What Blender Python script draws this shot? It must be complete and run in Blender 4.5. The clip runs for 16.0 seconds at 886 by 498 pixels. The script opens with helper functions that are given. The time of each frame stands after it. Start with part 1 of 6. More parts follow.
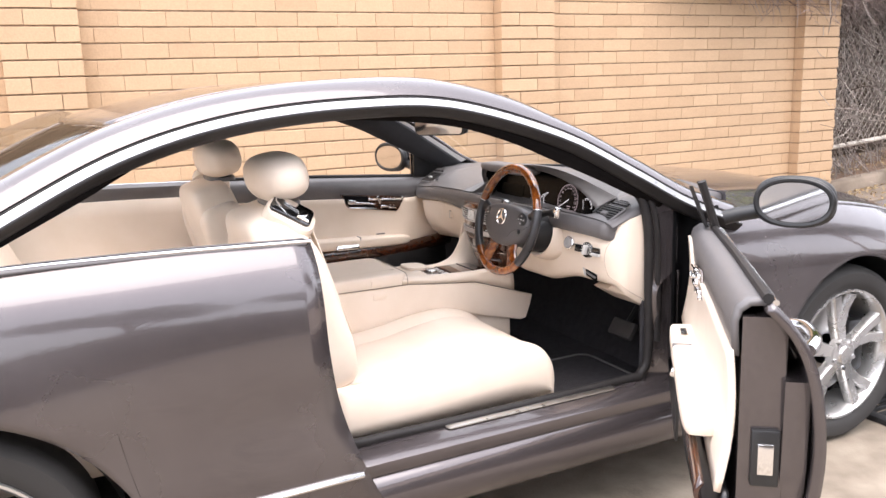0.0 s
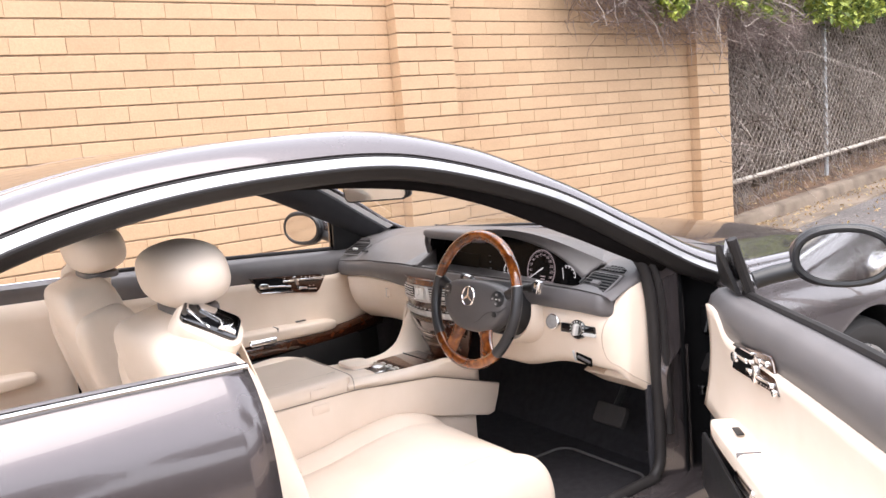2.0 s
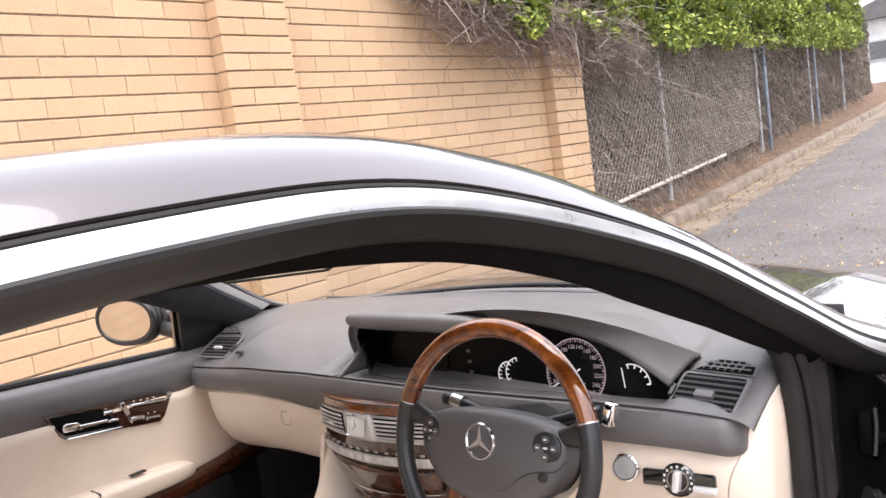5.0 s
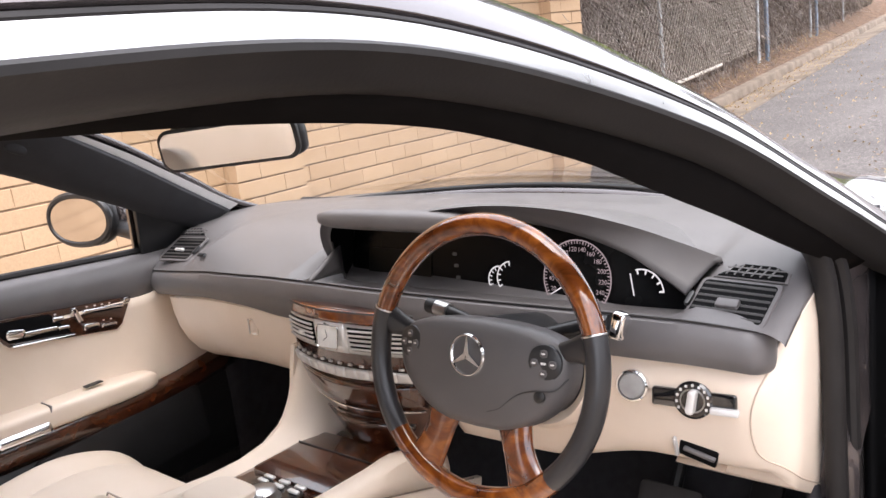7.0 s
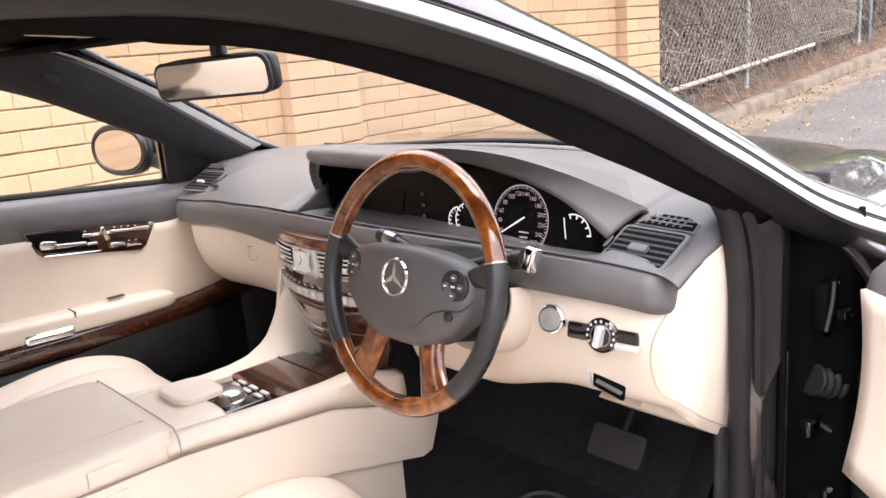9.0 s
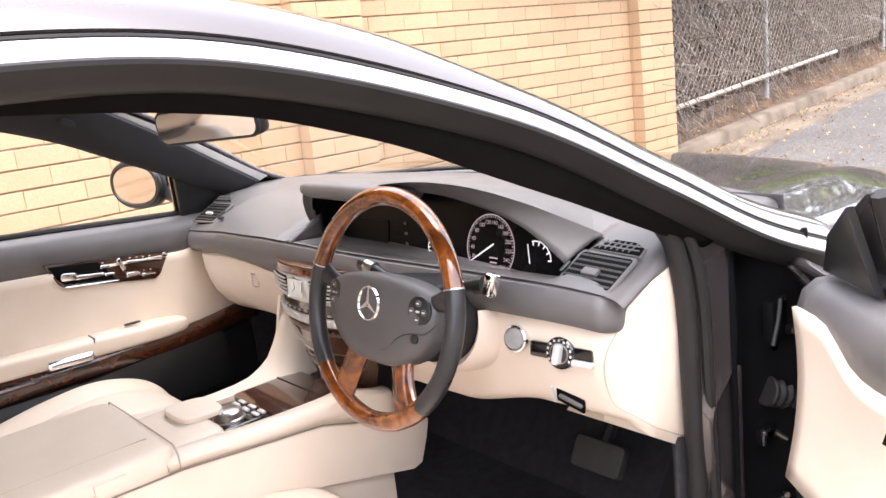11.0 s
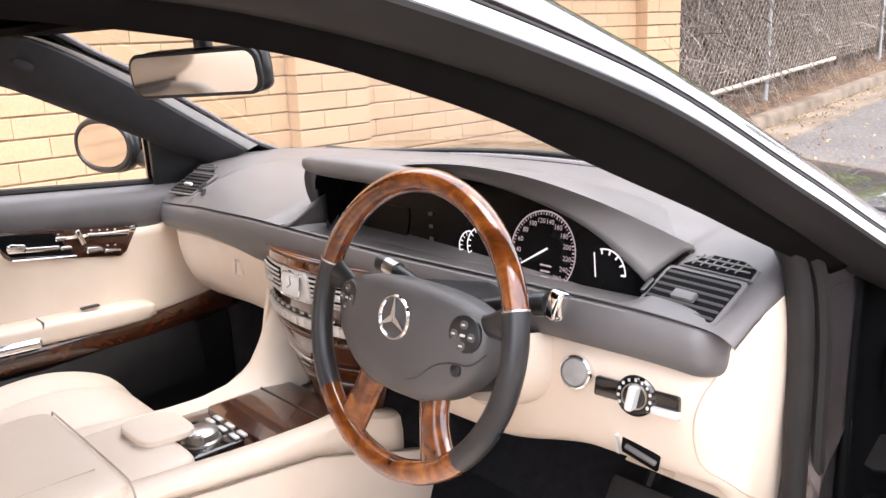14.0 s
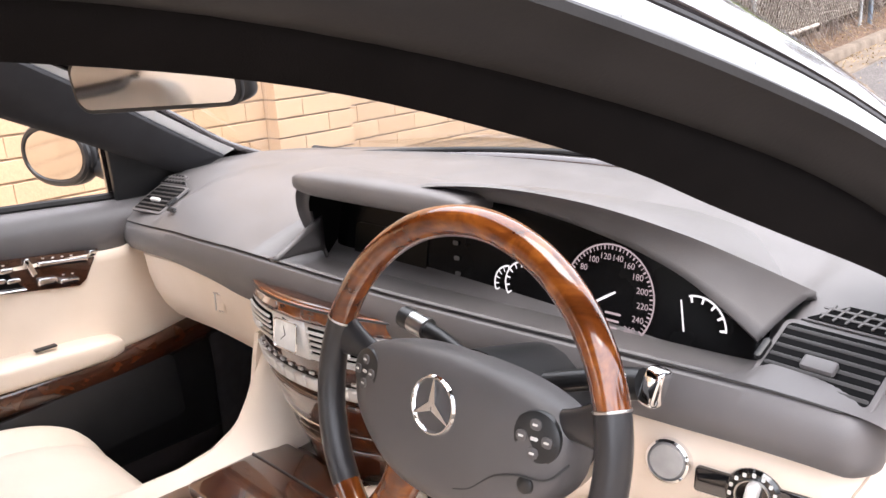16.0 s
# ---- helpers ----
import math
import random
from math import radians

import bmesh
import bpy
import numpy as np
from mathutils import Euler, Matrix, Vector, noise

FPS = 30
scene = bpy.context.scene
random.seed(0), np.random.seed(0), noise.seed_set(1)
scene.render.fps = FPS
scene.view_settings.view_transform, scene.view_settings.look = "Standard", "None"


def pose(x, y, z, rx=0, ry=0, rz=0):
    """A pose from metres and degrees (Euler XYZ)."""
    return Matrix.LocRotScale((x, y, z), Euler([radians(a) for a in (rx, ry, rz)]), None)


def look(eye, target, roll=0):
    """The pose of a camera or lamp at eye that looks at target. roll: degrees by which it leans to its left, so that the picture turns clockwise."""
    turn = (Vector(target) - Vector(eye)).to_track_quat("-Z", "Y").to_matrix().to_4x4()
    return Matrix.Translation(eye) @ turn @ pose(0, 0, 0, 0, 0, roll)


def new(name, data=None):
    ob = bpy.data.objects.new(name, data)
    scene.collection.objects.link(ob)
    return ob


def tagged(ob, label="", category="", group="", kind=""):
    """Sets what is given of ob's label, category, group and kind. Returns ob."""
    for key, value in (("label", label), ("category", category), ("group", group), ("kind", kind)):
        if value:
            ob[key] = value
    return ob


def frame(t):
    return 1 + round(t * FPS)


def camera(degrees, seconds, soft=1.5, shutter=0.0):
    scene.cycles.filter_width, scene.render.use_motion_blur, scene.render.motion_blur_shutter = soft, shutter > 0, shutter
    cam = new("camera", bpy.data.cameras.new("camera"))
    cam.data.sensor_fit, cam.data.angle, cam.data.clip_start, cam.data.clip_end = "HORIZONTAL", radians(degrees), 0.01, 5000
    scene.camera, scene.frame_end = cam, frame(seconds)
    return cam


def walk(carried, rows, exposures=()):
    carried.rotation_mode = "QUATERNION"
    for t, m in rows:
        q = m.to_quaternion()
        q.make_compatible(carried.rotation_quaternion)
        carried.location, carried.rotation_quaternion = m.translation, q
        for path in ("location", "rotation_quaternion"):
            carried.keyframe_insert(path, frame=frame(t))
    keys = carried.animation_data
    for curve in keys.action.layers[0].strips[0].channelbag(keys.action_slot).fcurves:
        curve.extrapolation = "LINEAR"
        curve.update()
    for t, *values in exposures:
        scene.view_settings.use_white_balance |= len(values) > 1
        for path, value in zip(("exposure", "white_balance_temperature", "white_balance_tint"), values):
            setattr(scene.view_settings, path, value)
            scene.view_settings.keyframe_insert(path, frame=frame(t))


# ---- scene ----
cam = camera(56.7, 16.0)
PATH = [
    (0, (-2.681, -2.852, 1.411), (-1.803, -1.1, 1.012), -1.9),
    (0.5, (-2.641, -2.72, 1.403), (-1.764, -0.959, 1.042), -1.4),
    (1, (-2.568, -2.598, 1.378), (-1.633, -0.861, 1.049), -1.6),
    (1.5, (-2.587, -2.413, 1.394), (-1.543, -0.737, 1.074), -3.1),
    (2, (-2.584, -2.235, 1.411), (-1.443, -0.617, 1.126), -5.0),
    (2.5, (-2.517, -2.04, 1.408), (-1.302, -0.468, 1.174), -6.4),
    (3, (-2.428, -1.85, 1.408), (-1.138, -0.333, 1.221), -6.6),
    (3.5, (-2.361, -1.647, 1.399), (-0.97, -0.218, 1.245), -6.5),
    (3.7, (-2.359, -1.569, 1.411), (-0.922, -0.187, 1.254), -6.2),
    (5.8, (-2.033, -1.111, 1.368), (-0.546, 0.202, 1.107), -7.8),
    (6, (-2.028, -1.102, 1.366), (-0.556, 0.219, 1.069), -7.7),
    (6.5, (-2.002, -1.09, 1.357), (-0.552, 0.229, 0.96), -7.5),
    (7, (-2.006, -1.08, 1.323), (-0.543, 0.212, 0.884), -7.2),
    (7.5, (-2.013, -1.088, 1.315), (-0.523, 0.183, 0.908), -7.0),
    (8, (-2.015, -1.11, 1.275), (-0.508, 0.153, 0.911), -5.7),
    (8.5, (-1.975, -1.18, 1.282), (-0.576, 0.167, 0.806), -5.5),
    (9, (-1.955, -1.317, 1.277), (-0.646, 0.112, 0.783), -4.6),
    (9.2, (-1.935, -1.356, 1.279), (-0.66, 0.112, 0.812), -5.9),
    (11.3, (-1.955, -1.464, 1.315), (-0.697, 0.025, 0.865), -6.4),
    (11.5, (-1.965, -1.461, 1.313), (-0.704, 0.025, 0.863), -6.1),
    (12, (-1.954, -1.452, 1.315), (-0.716, 0.046, 0.844), -5.6),
    (12.5, (-1.932, -1.422, 1.308), (-0.718, 0.09, 0.821), -4.7),
    (13, (-1.889, -1.376, 1.289), (-0.688, 0.145, 0.793), -4.0),
    (13.5, (-1.847, -1.288, 1.277), (-0.614, 0.205, 0.777), -3.6),
    (14, (-1.828, -1.173, 1.278), (-0.528, 0.264, 0.782), -2.4),
    (14.5, (-1.793, -1.065, 1.27), (-0.444, 0.328, 0.78), -1.9),
    (15, (-1.75, -0.989, 1.272), (-0.383, 0.392, 0.798), -2.2),
    (15.5, (-1.709, -0.942, 1.29), (-0.359, 0.448, 0.795), -3.4),
    (16, (-1.692, -0.927, 1.297), (-0.366, 0.463, 0.743), -3.9),
]
walk(cam, [(t, look(eye, target, roll)) for t, eye, target, roll in PATH], [(0, 1.45, 6500, 15), (3.7, 1.46, 6500, 15), (6.5, 1.45, 6500, 15), (7.5, 1.5, 6500, 15), (9, 1.74, 6500, 15), (11.5, 1.86, 6500, 15), (13.5, 1.86, 6500, 15), (14.5, 1.88, 6500, 15), (16, 1.90, 6500, 15)])

# ---- light ----
world = bpy.data.worlds.new("sky")
scene.world = world
world.use_nodes = True
wn = world.node_tree
sky = wn.nodes.new("ShaderNodeTexSky")
sky.sky_type, sky.sun_disc = "NISHITA", False
sky.sun_elevation, sky.sun_rotation = radians(72), radians(200)
sky.dust_density, sky.ozone_density, sky.air_density = 4.0, 1.0, 1.2
haze = wn.nodes.new("ShaderNodeMixRGB")
haze.inputs[0].default_value = 0.75
haze.inputs[2].default_value = (9.0, 9.3, 9.8, 1)
wn.links.new(sky.outputs[0], haze.inputs[1])
wn.links.new(haze.outputs[0], wn.nodes["Background"].inputs[0])
wn.nodes["Background"].inputs[1].default_value = 0.155
sun = new("sun", bpy.data.lights.new("sun", "SUN"))
sun.data.energy, sun.data.angle, sun.data.color = 1.5, radians(60), (1.0, 0.97, 0.92)
sun.matrix_world = look((-1.5, -3.5, 12), (0, 0, 0))


# ---- materials ----
def nodes(name):
    m = bpy.data.materials.new(name)
    m.use_nodes = True
    return m, m.node_tree, m.node_tree.nodes["Principled BSDF"]


def add(t, kind, **kw):
    n = t.nodes.new(kind)
    for k, v in kw.items():
        n.inputs[k.replace("_", " ")].default_value = v
    return n


def rgb(c):
    return (c[0], c[1], c[2], 1)


def surface(name, colour, dark=None, rough=0.5, metal=0.0, scale=20.0, fine=400.0, bump=0.05, coat=0.0, spread=0.25, spec=0.5, dist=0.002):
    """A plain material with two scales of variation and a fine relief."""
    m, t, b = nodes(name)
    dark = dark or [c * (1 - spread) for c in colour]
    co = add(t, "ShaderNodeTexCoord")
    n1 = add(t, "ShaderNodeTexNoise", Scale=scale, Detail=6.0)
    n2 = add(t, "ShaderNodeTexNoise", Scale=fine, Detail=3.0)
    for n in (n1, n2):
        t.links.new(co.outputs["Object"], n.inputs["Vector"])
    mix = add(t, "ShaderNodeMixRGB", Color1=rgb(dark), Color2=rgb(colour))
    ramp = add(t, "ShaderNodeMapRange", From_Min=0.3, From_Max=0.65)
    t.links.new(n1.outputs[0], ramp.inputs[0])
    t.links.new(ramp.outputs[0], mix.inputs[0])
    t.links.new(mix.outputs[0], b.inputs["Base Color"])
    rr = add(t, "ShaderNodeMapRange", To_Min=max(0.02, rough - 0.08), To_Max=min(1, rough + 0.08))
    t.links.new(n1.outputs[0], rr.inputs[0])
    t.links.new(rr.outputs[0], b.inputs["Roughness"])
    if bump:
        bp = add(t, "ShaderNodeBump", Strength=bump, Distance=dist)
        t.links.new(n2.outputs[0], bp.inputs["Height"])
        t.links.new(bp.outputs[0], b.inputs["Normal"])
    b.inputs["Metallic"].default_value = metal
    b.inputs["Coat Weight"].default_value = coat
    b.inputs["Coat Roughness"].default_value = 0.03
    b.inputs["Specular IOR Level"].default_value = spec
    return m


def glass(name, tint):
    m = bpy.data.materials.new(name)
    m.use_nodes = True
    t = m.node_tree
    t.nodes.clear()
    tr = add(t, "ShaderNodeBsdfTransparent", Color=rgb(tint))
    gl = add(t, "ShaderNodeBsdfGlossy", Roughness=0.01)
    lw = add(t, "ShaderNodeLayerWeight", Blend=0.5)
    pw = add(t, "ShaderNodeMath")
    pw.operation = "POWER"
    pw.inputs[1].default_value = 4.0
    t.links.new(lw.outputs["Facing"], pw.inputs[0])
    fr = add(t, "ShaderNodeMapRange", To_Min=0.04, To_Max=0.7)
    t.links.new(pw.outputs[0], fr.inputs[0])
    mx, out = add(t, "ShaderNodeMixShader"), add(t, "ShaderNodeOutputMaterial")
    t.links.new(fr.outputs[0], mx.inputs[0])
    t.links.new(tr.outputs[0], mx.inputs[1])
    t.links.new(gl.outputs[0], mx.inputs[2])
    t.links.new(mx.outputs[0], out.inputs[0])
    return m


def glow(name, colour, strength):
    m, t, b = nodes(name)
    b.inputs["Base Color"].default_value = rgb([0.08 * c for c in colour])
    b.inputs["Emission Color"].default_value = rgb(colour)
    b.inputs["Emission Strength"].default_value = strength
    return m


PAINT = surface("grey_metallic_paint", (0.105, 0.090, 0.092), (0.090, 0.077, 0.079), 0.26, 0.62, 3.0, 2500.0, 0.02, 1.0, dist=0.0004)
CREAM = surface("cream_leather", (0.80, 0.680, 0.572), (0.755, 0.632, 0.515), 0.42, 0, 9.0, 900.0, 0.12, spec=0.4)
DARK = surface("charcoal_leather", (0.130, 0.121, 0.122), (0.108, 0.101, 0.102), 0.42, 0, 12.0, 1200.0, 0.15, spec=0.5)
HEADLINE = surface("headliner_and_shaded_pillar_cloth", (0.0072, 0.0060, 0.0057), None, 0.95, 0, 30.0, 1500.0, 0.2, spec=0.04)
HUB = surface("charcoal_wheel_leather", (0.095, 0.088, 0.089), (0.081, 0.075, 0.076), 0.42, 0, 12.0, 1200.0, 0.15)
CARPET = surface("black_carpet", (0.060, 0.057, 0.062), None, 1.0, 0, 40.0, 700.0, 0.8, spec=0.1, dist=0.006)
RUBBER = surface("black_rubber", (0.024, 0.022, 0.022), None, 0.45, 0, 14.0, 300.0, 0.06, spec=0.2)
TYRE = surface("tyre_rubber", (0.03, 0.028, 0.027), None, 0.75, 0, 10.0, 200.0, 0.2)
BLACK = surface("black_plastic", (0.018, 0.018, 0.019), None, 0.35, 0, 25.0, 600.0, 0.05)
GLOSSY = surface("piano_black", (0.008, 0.008, 0.009), None, 0.08, 0, 10.0, 600.0, 0.0, 1.0)
CHROME = surface("chrome", (0.83, 0.83, 0.84), None, 0.1, 1.0, 30.0, 600.0, 0.0, spread=0.05)
SILVER = surface("satin_silver", (0.62, 0.61, 0.60), None, 0.3, 1.0, 30.0, 900.0, 0.03, spread=0.1)
ALLOY = surface("alloy_wheel", (0.62, 0.61, 0.60), None, 0.28, 0.8, 12.0, 600.0, 0.02, 0.6, spread=0.12)
MIRROR = surface("mirror_glass", (0.74, 0.73, 0.72), None, 0.02, 1.0, 3.0, 100.0, 0.0, spread=0.01)
SCREEN = surface("dark_display_glass", (0.004, 0.004, 0.0045), None, 0.25, 0, 8.0, 300.0, 0.0, spec=0.08)
# near-black for recesses, gaps and hinges, with their shade put into the colour
PIT = surface("recess_shade_black", (0.005, 0.005, 0.0055), None, 0.7, 0, 20.0, 300.0, 0.1, spec=0.06)
RIMLEATHER = surface("black_wheel_leather", (0.028, 0.027, 0.029), None, 0.3, 0, 12.0, 1200.0, 0.12)
BRIGHT = surface("silver_painted_plastic", (0.72, 0.71, 0.70), None, 0.35, 0.35, 30.0, 900.0, 0.02, spread=0.06)
PANE = glass("screen_glass", (0.93, 0.94, 0.92))


def wood_material(name, lo, mid, hi):
    m, t, b = nodes(name)
    co = add(t, "ShaderNodeTexCoord")
    mp = add(t, "ShaderNodeMapping", Scale=(6.0, 6.0, 8.0))
    n1 = add(t, "ShaderNodeTexNoise", Scale=2.2, Detail=9.0, Distortion=2.2)
    n2 = add(t, "ShaderNodeTexNoise", Scale=30.0, Detail=4.0)
    t.links.new(co.outputs["Object"], mp.inputs[0])
    t.links.new(mp.outputs[0], n1.inputs["Vector"])
    t.links.new(mp.outputs[0], n2.inputs["Vector"])
    r = t.nodes.new("ShaderNodeValToRGB")
    r.color_ramp.elements[0].position, r.color_ramp.elements[0].color = 0.3, rgb(lo)
    r.color_ramp.elements[1].position, r.color_ramp.elements[1].color = 0.7, rgb(hi)
    e = r.color_ramp.elements.new(0.5)
    e.color = rgb(mid)
    mx = add(t, "ShaderNodeMixRGB", Fac=0.25)
    t.links.new(n1.outputs[0], r.inputs[0])
    t.links.new(r.outputs[0], mx.inputs[1])
    t.links.new(n2.outputs[0], mx.inputs[2])
    mx.blend_type = "MULTIPLY"
    t.links.new(mx.outputs[0], b.inputs["Base Color"])
    b.inputs["Roughness"].default_value = 0.16
    b.inputs["Coat Weight"].default_value = 1.0
    b.inputs["Coat Roughness"].default_value = 0.01
    return m


WOOD = wood_material("amber_walnut", (0.065, 0.014, 0.003), (0.17, 0.043, 0.008), (0.36, 0.108, 0.018))
WALNUT = wood_material("dark_burl_walnut", (0.024, 0.007, 0.004), (0.055, 0.016, 0.007), (0.105, 0.031, 0.010))


def brick_material(name, light, dark):
    m, t, b = nodes(name)
    co = add(t, "ShaderNodeTexCoord")
    oi = t.nodes.new("ShaderNodeObjectInfo")
    ge = t.nodes.new("ShaderNodeNewGeometry")
    n1 = add(t, "ShaderNodeTexNoise", Scale=5.0, Detail=8.0)
    n2 = add(t, "ShaderNodeTexNoise", Scale=90.0, Detail=5.0)
    for n in (n1, n2):
        t.links.new(ge.outputs["Position"], n.inputs["Vector"])
    s = add(t, "ShaderNodeMath")
    s.operation = "ADD"
    t.links.new(oi.outputs["Random"], s.inputs[0])
    t.links.new(ge.outputs["Random Per Island"], s.inputs[1])
    f = add(t, "ShaderNodeMath")
    f.operation = "FRACT"
    t.links.new(s.outputs[0], f.inputs[0])
    a = add(t, "ShaderNodeMixRGB", Fac=0.5)
    t.links.new(f.outputs[0], a.inputs[1])
    t.links.new(n1.outputs[0], a.inputs[2])
    mix = add(t, "ShaderNodeMixRGB", Color1=rgb(dark), Color2=rgb(light))
    t.links.new(a.outputs[0], mix.inputs[0])
    mul = add(t, "ShaderNodeMixRGB", Fac=0.25)
    mul.blend_type = "MULTIPLY"
    t.links.new(mix.outputs[0], mul.inputs[1])
    t.links.new(n2.outputs[0], mul.inputs[2])
    t.links.new(mul.outputs[0], b.inputs["Base Color"])
    b.inputs["Roughness"].default_value = 0.85
    bp = add(t, "ShaderNodeBump", Strength=0.35, Distance=0.004)
    t.links.new(n2.outputs[0], bp.inputs["Height"])
    t.links.new(bp.outputs[0], b.inputs["Normal"])
    return m


BRICK = brick_material("cream_brick", (0.625, 0.428, 0.262), (0.515, 0.338, 0.200))
MORTAR = surface("brown_mortar", (0.34, 0.235, 0.15), (0.20, 0.135, 0.085), 0.95, 0, 30.0, 300.0, 0.3)
CONCRETE = surface("stained_concrete", (0.25, 0.20, 0.155), (0.105, 0.078, 0.056), 0.85, 0, 2.2, 160.0, 0.35, dist=0.004)
KERB = surface("kerb_concrete", (0.24, 0.19, 0.145), (0.10, 0.074, 0.053), 0.9, 0, 3.0, 120.0, 0.4, dist=0.005)
DIRT = surface("leaf_litter_soil", (0.20, 0.12, 0.075), (0.075, 0.05, 0.035), 1.0, 0, 9.0, 70.0, 0.9, dist=0.02)
GALV = surface("galvanised_steel", (0.55, 0.56, 0.57), None, 0.5, 0.7, 20.0, 300.0, 0.05)
IRON = surface("cast_iron", (0.05, 0.05, 0.052), None, 0.6, 0.6, 30.0, 200.0, 0.2)
BARK = surface("dry_vine_bark", (0.46, 0.37, 0.28), (0.20, 0.145, 0.10), 0.95, 0, 12.0, 120.0, 0.4)
# green-black for the shade seen through gaps in the leaves
GAP_SHADE = surface("creeper_gap_shade", (0.030, 0.038, 0.014), (0.010, 0.010, 0.007), 1.0, 0, 10.0, 45.0, 1.0, dist=0.04)
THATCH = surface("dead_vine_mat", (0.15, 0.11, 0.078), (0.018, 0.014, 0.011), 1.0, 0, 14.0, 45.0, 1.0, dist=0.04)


def asphalt_material():
    """Worn asphalt: light and dark stones in a grey binder, with broad stains."""
    m, t, b = nodes("worn_asphalt")
    co = add(t, "ShaderNodeTexCoord")
    v = add(t, "ShaderNodeTexVoronoi", Scale=110.0)
    n1 = add(t, "ShaderNodeTexNoise", Scale=1.3, Detail=7.0)
    n2 = add(t, "ShaderNodeTexNoise", Scale=24.0, Detail=6.0)
    for n in (v, n1, n2):
        t.links.new(co.outputs["Object"], n.inputs["Vector"])
    bw = t.nodes.new("ShaderNodeRGBToBW")
    t.links.new(v.outputs["Color"], bw.inputs[0])
    r = t.nodes.new("ShaderNodeValToRGB")
    r.color_ramp.elements[0].position, r.color_ramp.elements[0].color = 0.1, (0.080, 0.071, 0.068, 1)
    r.color_ramp.elements[1].position, r.color_ramp.elements[1].color = 0.95, (0.21, 0.19, 0.178, 1)
    e = r.color_ramp.elements.new(0.6)
    e.color = (0.112, 0.100, 0.096, 1)
    t.links.new(bw.outputs[0], r.inputs[0])
    mx = add(t, "ShaderNodeMixRGB", Fac=0.55)
    mx.blend_type = "OVERLAY"
    t.links.new(r.outputs[0], mx.inputs[1])
    t.links.new(n2.outputs[0], mx.inputs[2])
    m2 = add(t, "ShaderNodeMixRGB", Fac=0.4)
    m2.blend_type = "OVERLAY"
    t.links.new(mx.outputs[0], m2.inputs[1])
    t.links.new(n1.outputs[0], m2.inputs[2])
    t.links.new(m2.outputs[0], b.inputs["Base Color"])
    b.inputs["Roughness"].default_value = 0.9
    bp = add(t, "ShaderNodeBump", Strength=0.6, Distance=0.005)
    t.links.new(v.outputs["Distance"], bp.inputs["Height"])
    t.links.new(bp.outputs[0], b.inputs["Normal"])
    return m


ASPHALT = asphalt_material()


def leaf_material(name, light, dark):
    m, t, b = nodes(name)
    ge = t.nodes.new("ShaderNodeNewGeometry")
    mix = add(t, "ShaderNodeMixRGB", Color1=rgb(dark), Color2=rgb(light))
    t.links.new(ge.outputs["Random Per Island"], mix.inputs[0])
    t.links.new(mix.outputs[0], b.inputs["Base Color"])
    b.inputs["Roughness"].default_value = 0.55
    b.inputs["Transmission Weight"].default_value = 0.0
    return m


LEAF = leaf_material("green_leaf", (0.42, 0.47, 0.085), (0.055, 0.11, 0.02))
TREELEAF = leaf_material("dark_tree_leaf", (0.13, 0.135, 0.06), (0.035, 0.045, 0.02))
STEM = leaf_material("dry_vine_stem", (0.50, 0.43, 0.38), (0.09, 0.062, 0.05))
TWIG = leaf_material("dead_twig", (0.40, 0.31, 0.28), (0.10, 0.065, 0.055))
DRYLEAF = leaf_material("dry_leaf", (0.50, 0.38, 0.20), (0.24, 0.14, 0.07))


# ---- mesh helpers ----
def part(name, bm, material, parent=None, label="", xf=None, smooth=True, solid=0.0, bevel=0.0, off=-1.0):
    """Links a bmesh, given in the place's own coordinates, as one mesh under a thing or a part."""
    if xf is not None:
        bm.transform(xf)
    bmesh.ops.recalc_face_normals(bm, faces=bm.faces) if len(bm.faces) < 60000 else None
    me = bpy.data.meshes.new(name)
    bm.to_mesh(me)
    bm.free()
    me.materials.append(material)
    if smooth:
        me.polygons.foreach_set("use_smooth", [True] * len(me.polygons))
        me.set_sharp_from_angle(angle=radians(38))
    ob = new(name, me)
    if solid:
        s = ob.modifiers.new("thickness", "SOLIDIFY")
        s.thickness, s.offset = solid, off
    if bevel:
        s = ob.modifiers.new("edges", "BEVEL")
        s.width, s.segments, s.limit_method = bevel, 2, "ANGLE"
    if parent is not None:
        ob.parent = parent
        ob.matrix_parent_inverse = parent_matrix(parent).inverted()
    if label:
        ob["label"] = label
    return ob


def parent_matrix(ob):
    m = ob.matrix_basis.copy()
    while ob.parent is not None:
        m = ob.parent.matrix_basis @ ob.matrix_parent_inverse @ m
        ob = ob.parent
    return m


def thing(name, at, label, category, group="", kind=""):
    e = new(name)
    e.location = at
    e.empty_display_size = 0.1
    return tagged(e, label, category, group, kind)


def grid(fn, nu, nv, close_u=False, close_v=False):
    """A sheet of faces from fn(u, v), u and v from 0 to 1."""
    bm = bmesh.new()
    cu, cv = nu + (not close_u), nv + (not close_v)
    vs = [[bm.verts.new(fn(i / nu, j / nv)) for j in range(cv)] for i in range(cu)]
    for i in range(nu):
        for j in range(nv):
            a, b, c, d = vs[i][j], vs[(i + 1) % cu][j], vs[(i + 1) % cu][(j + 1) % cv], vs[i][(j + 1) % cv]
            bm.faces.new((a, b, c, d))
    bmesh.ops.remove_doubles(bm, verts=bm.verts, dist=1e-5)
    return bm


def join(*bms):
    """Several bmeshes as one."""
    out = bmesh.new()
    for b in bms:
        me = bpy.data.meshes.new("tmp")
        b.to_mesh(me)
        b.free()
        out.from_mesh(me)
        bpy.data.meshes.remove(me)
    return out


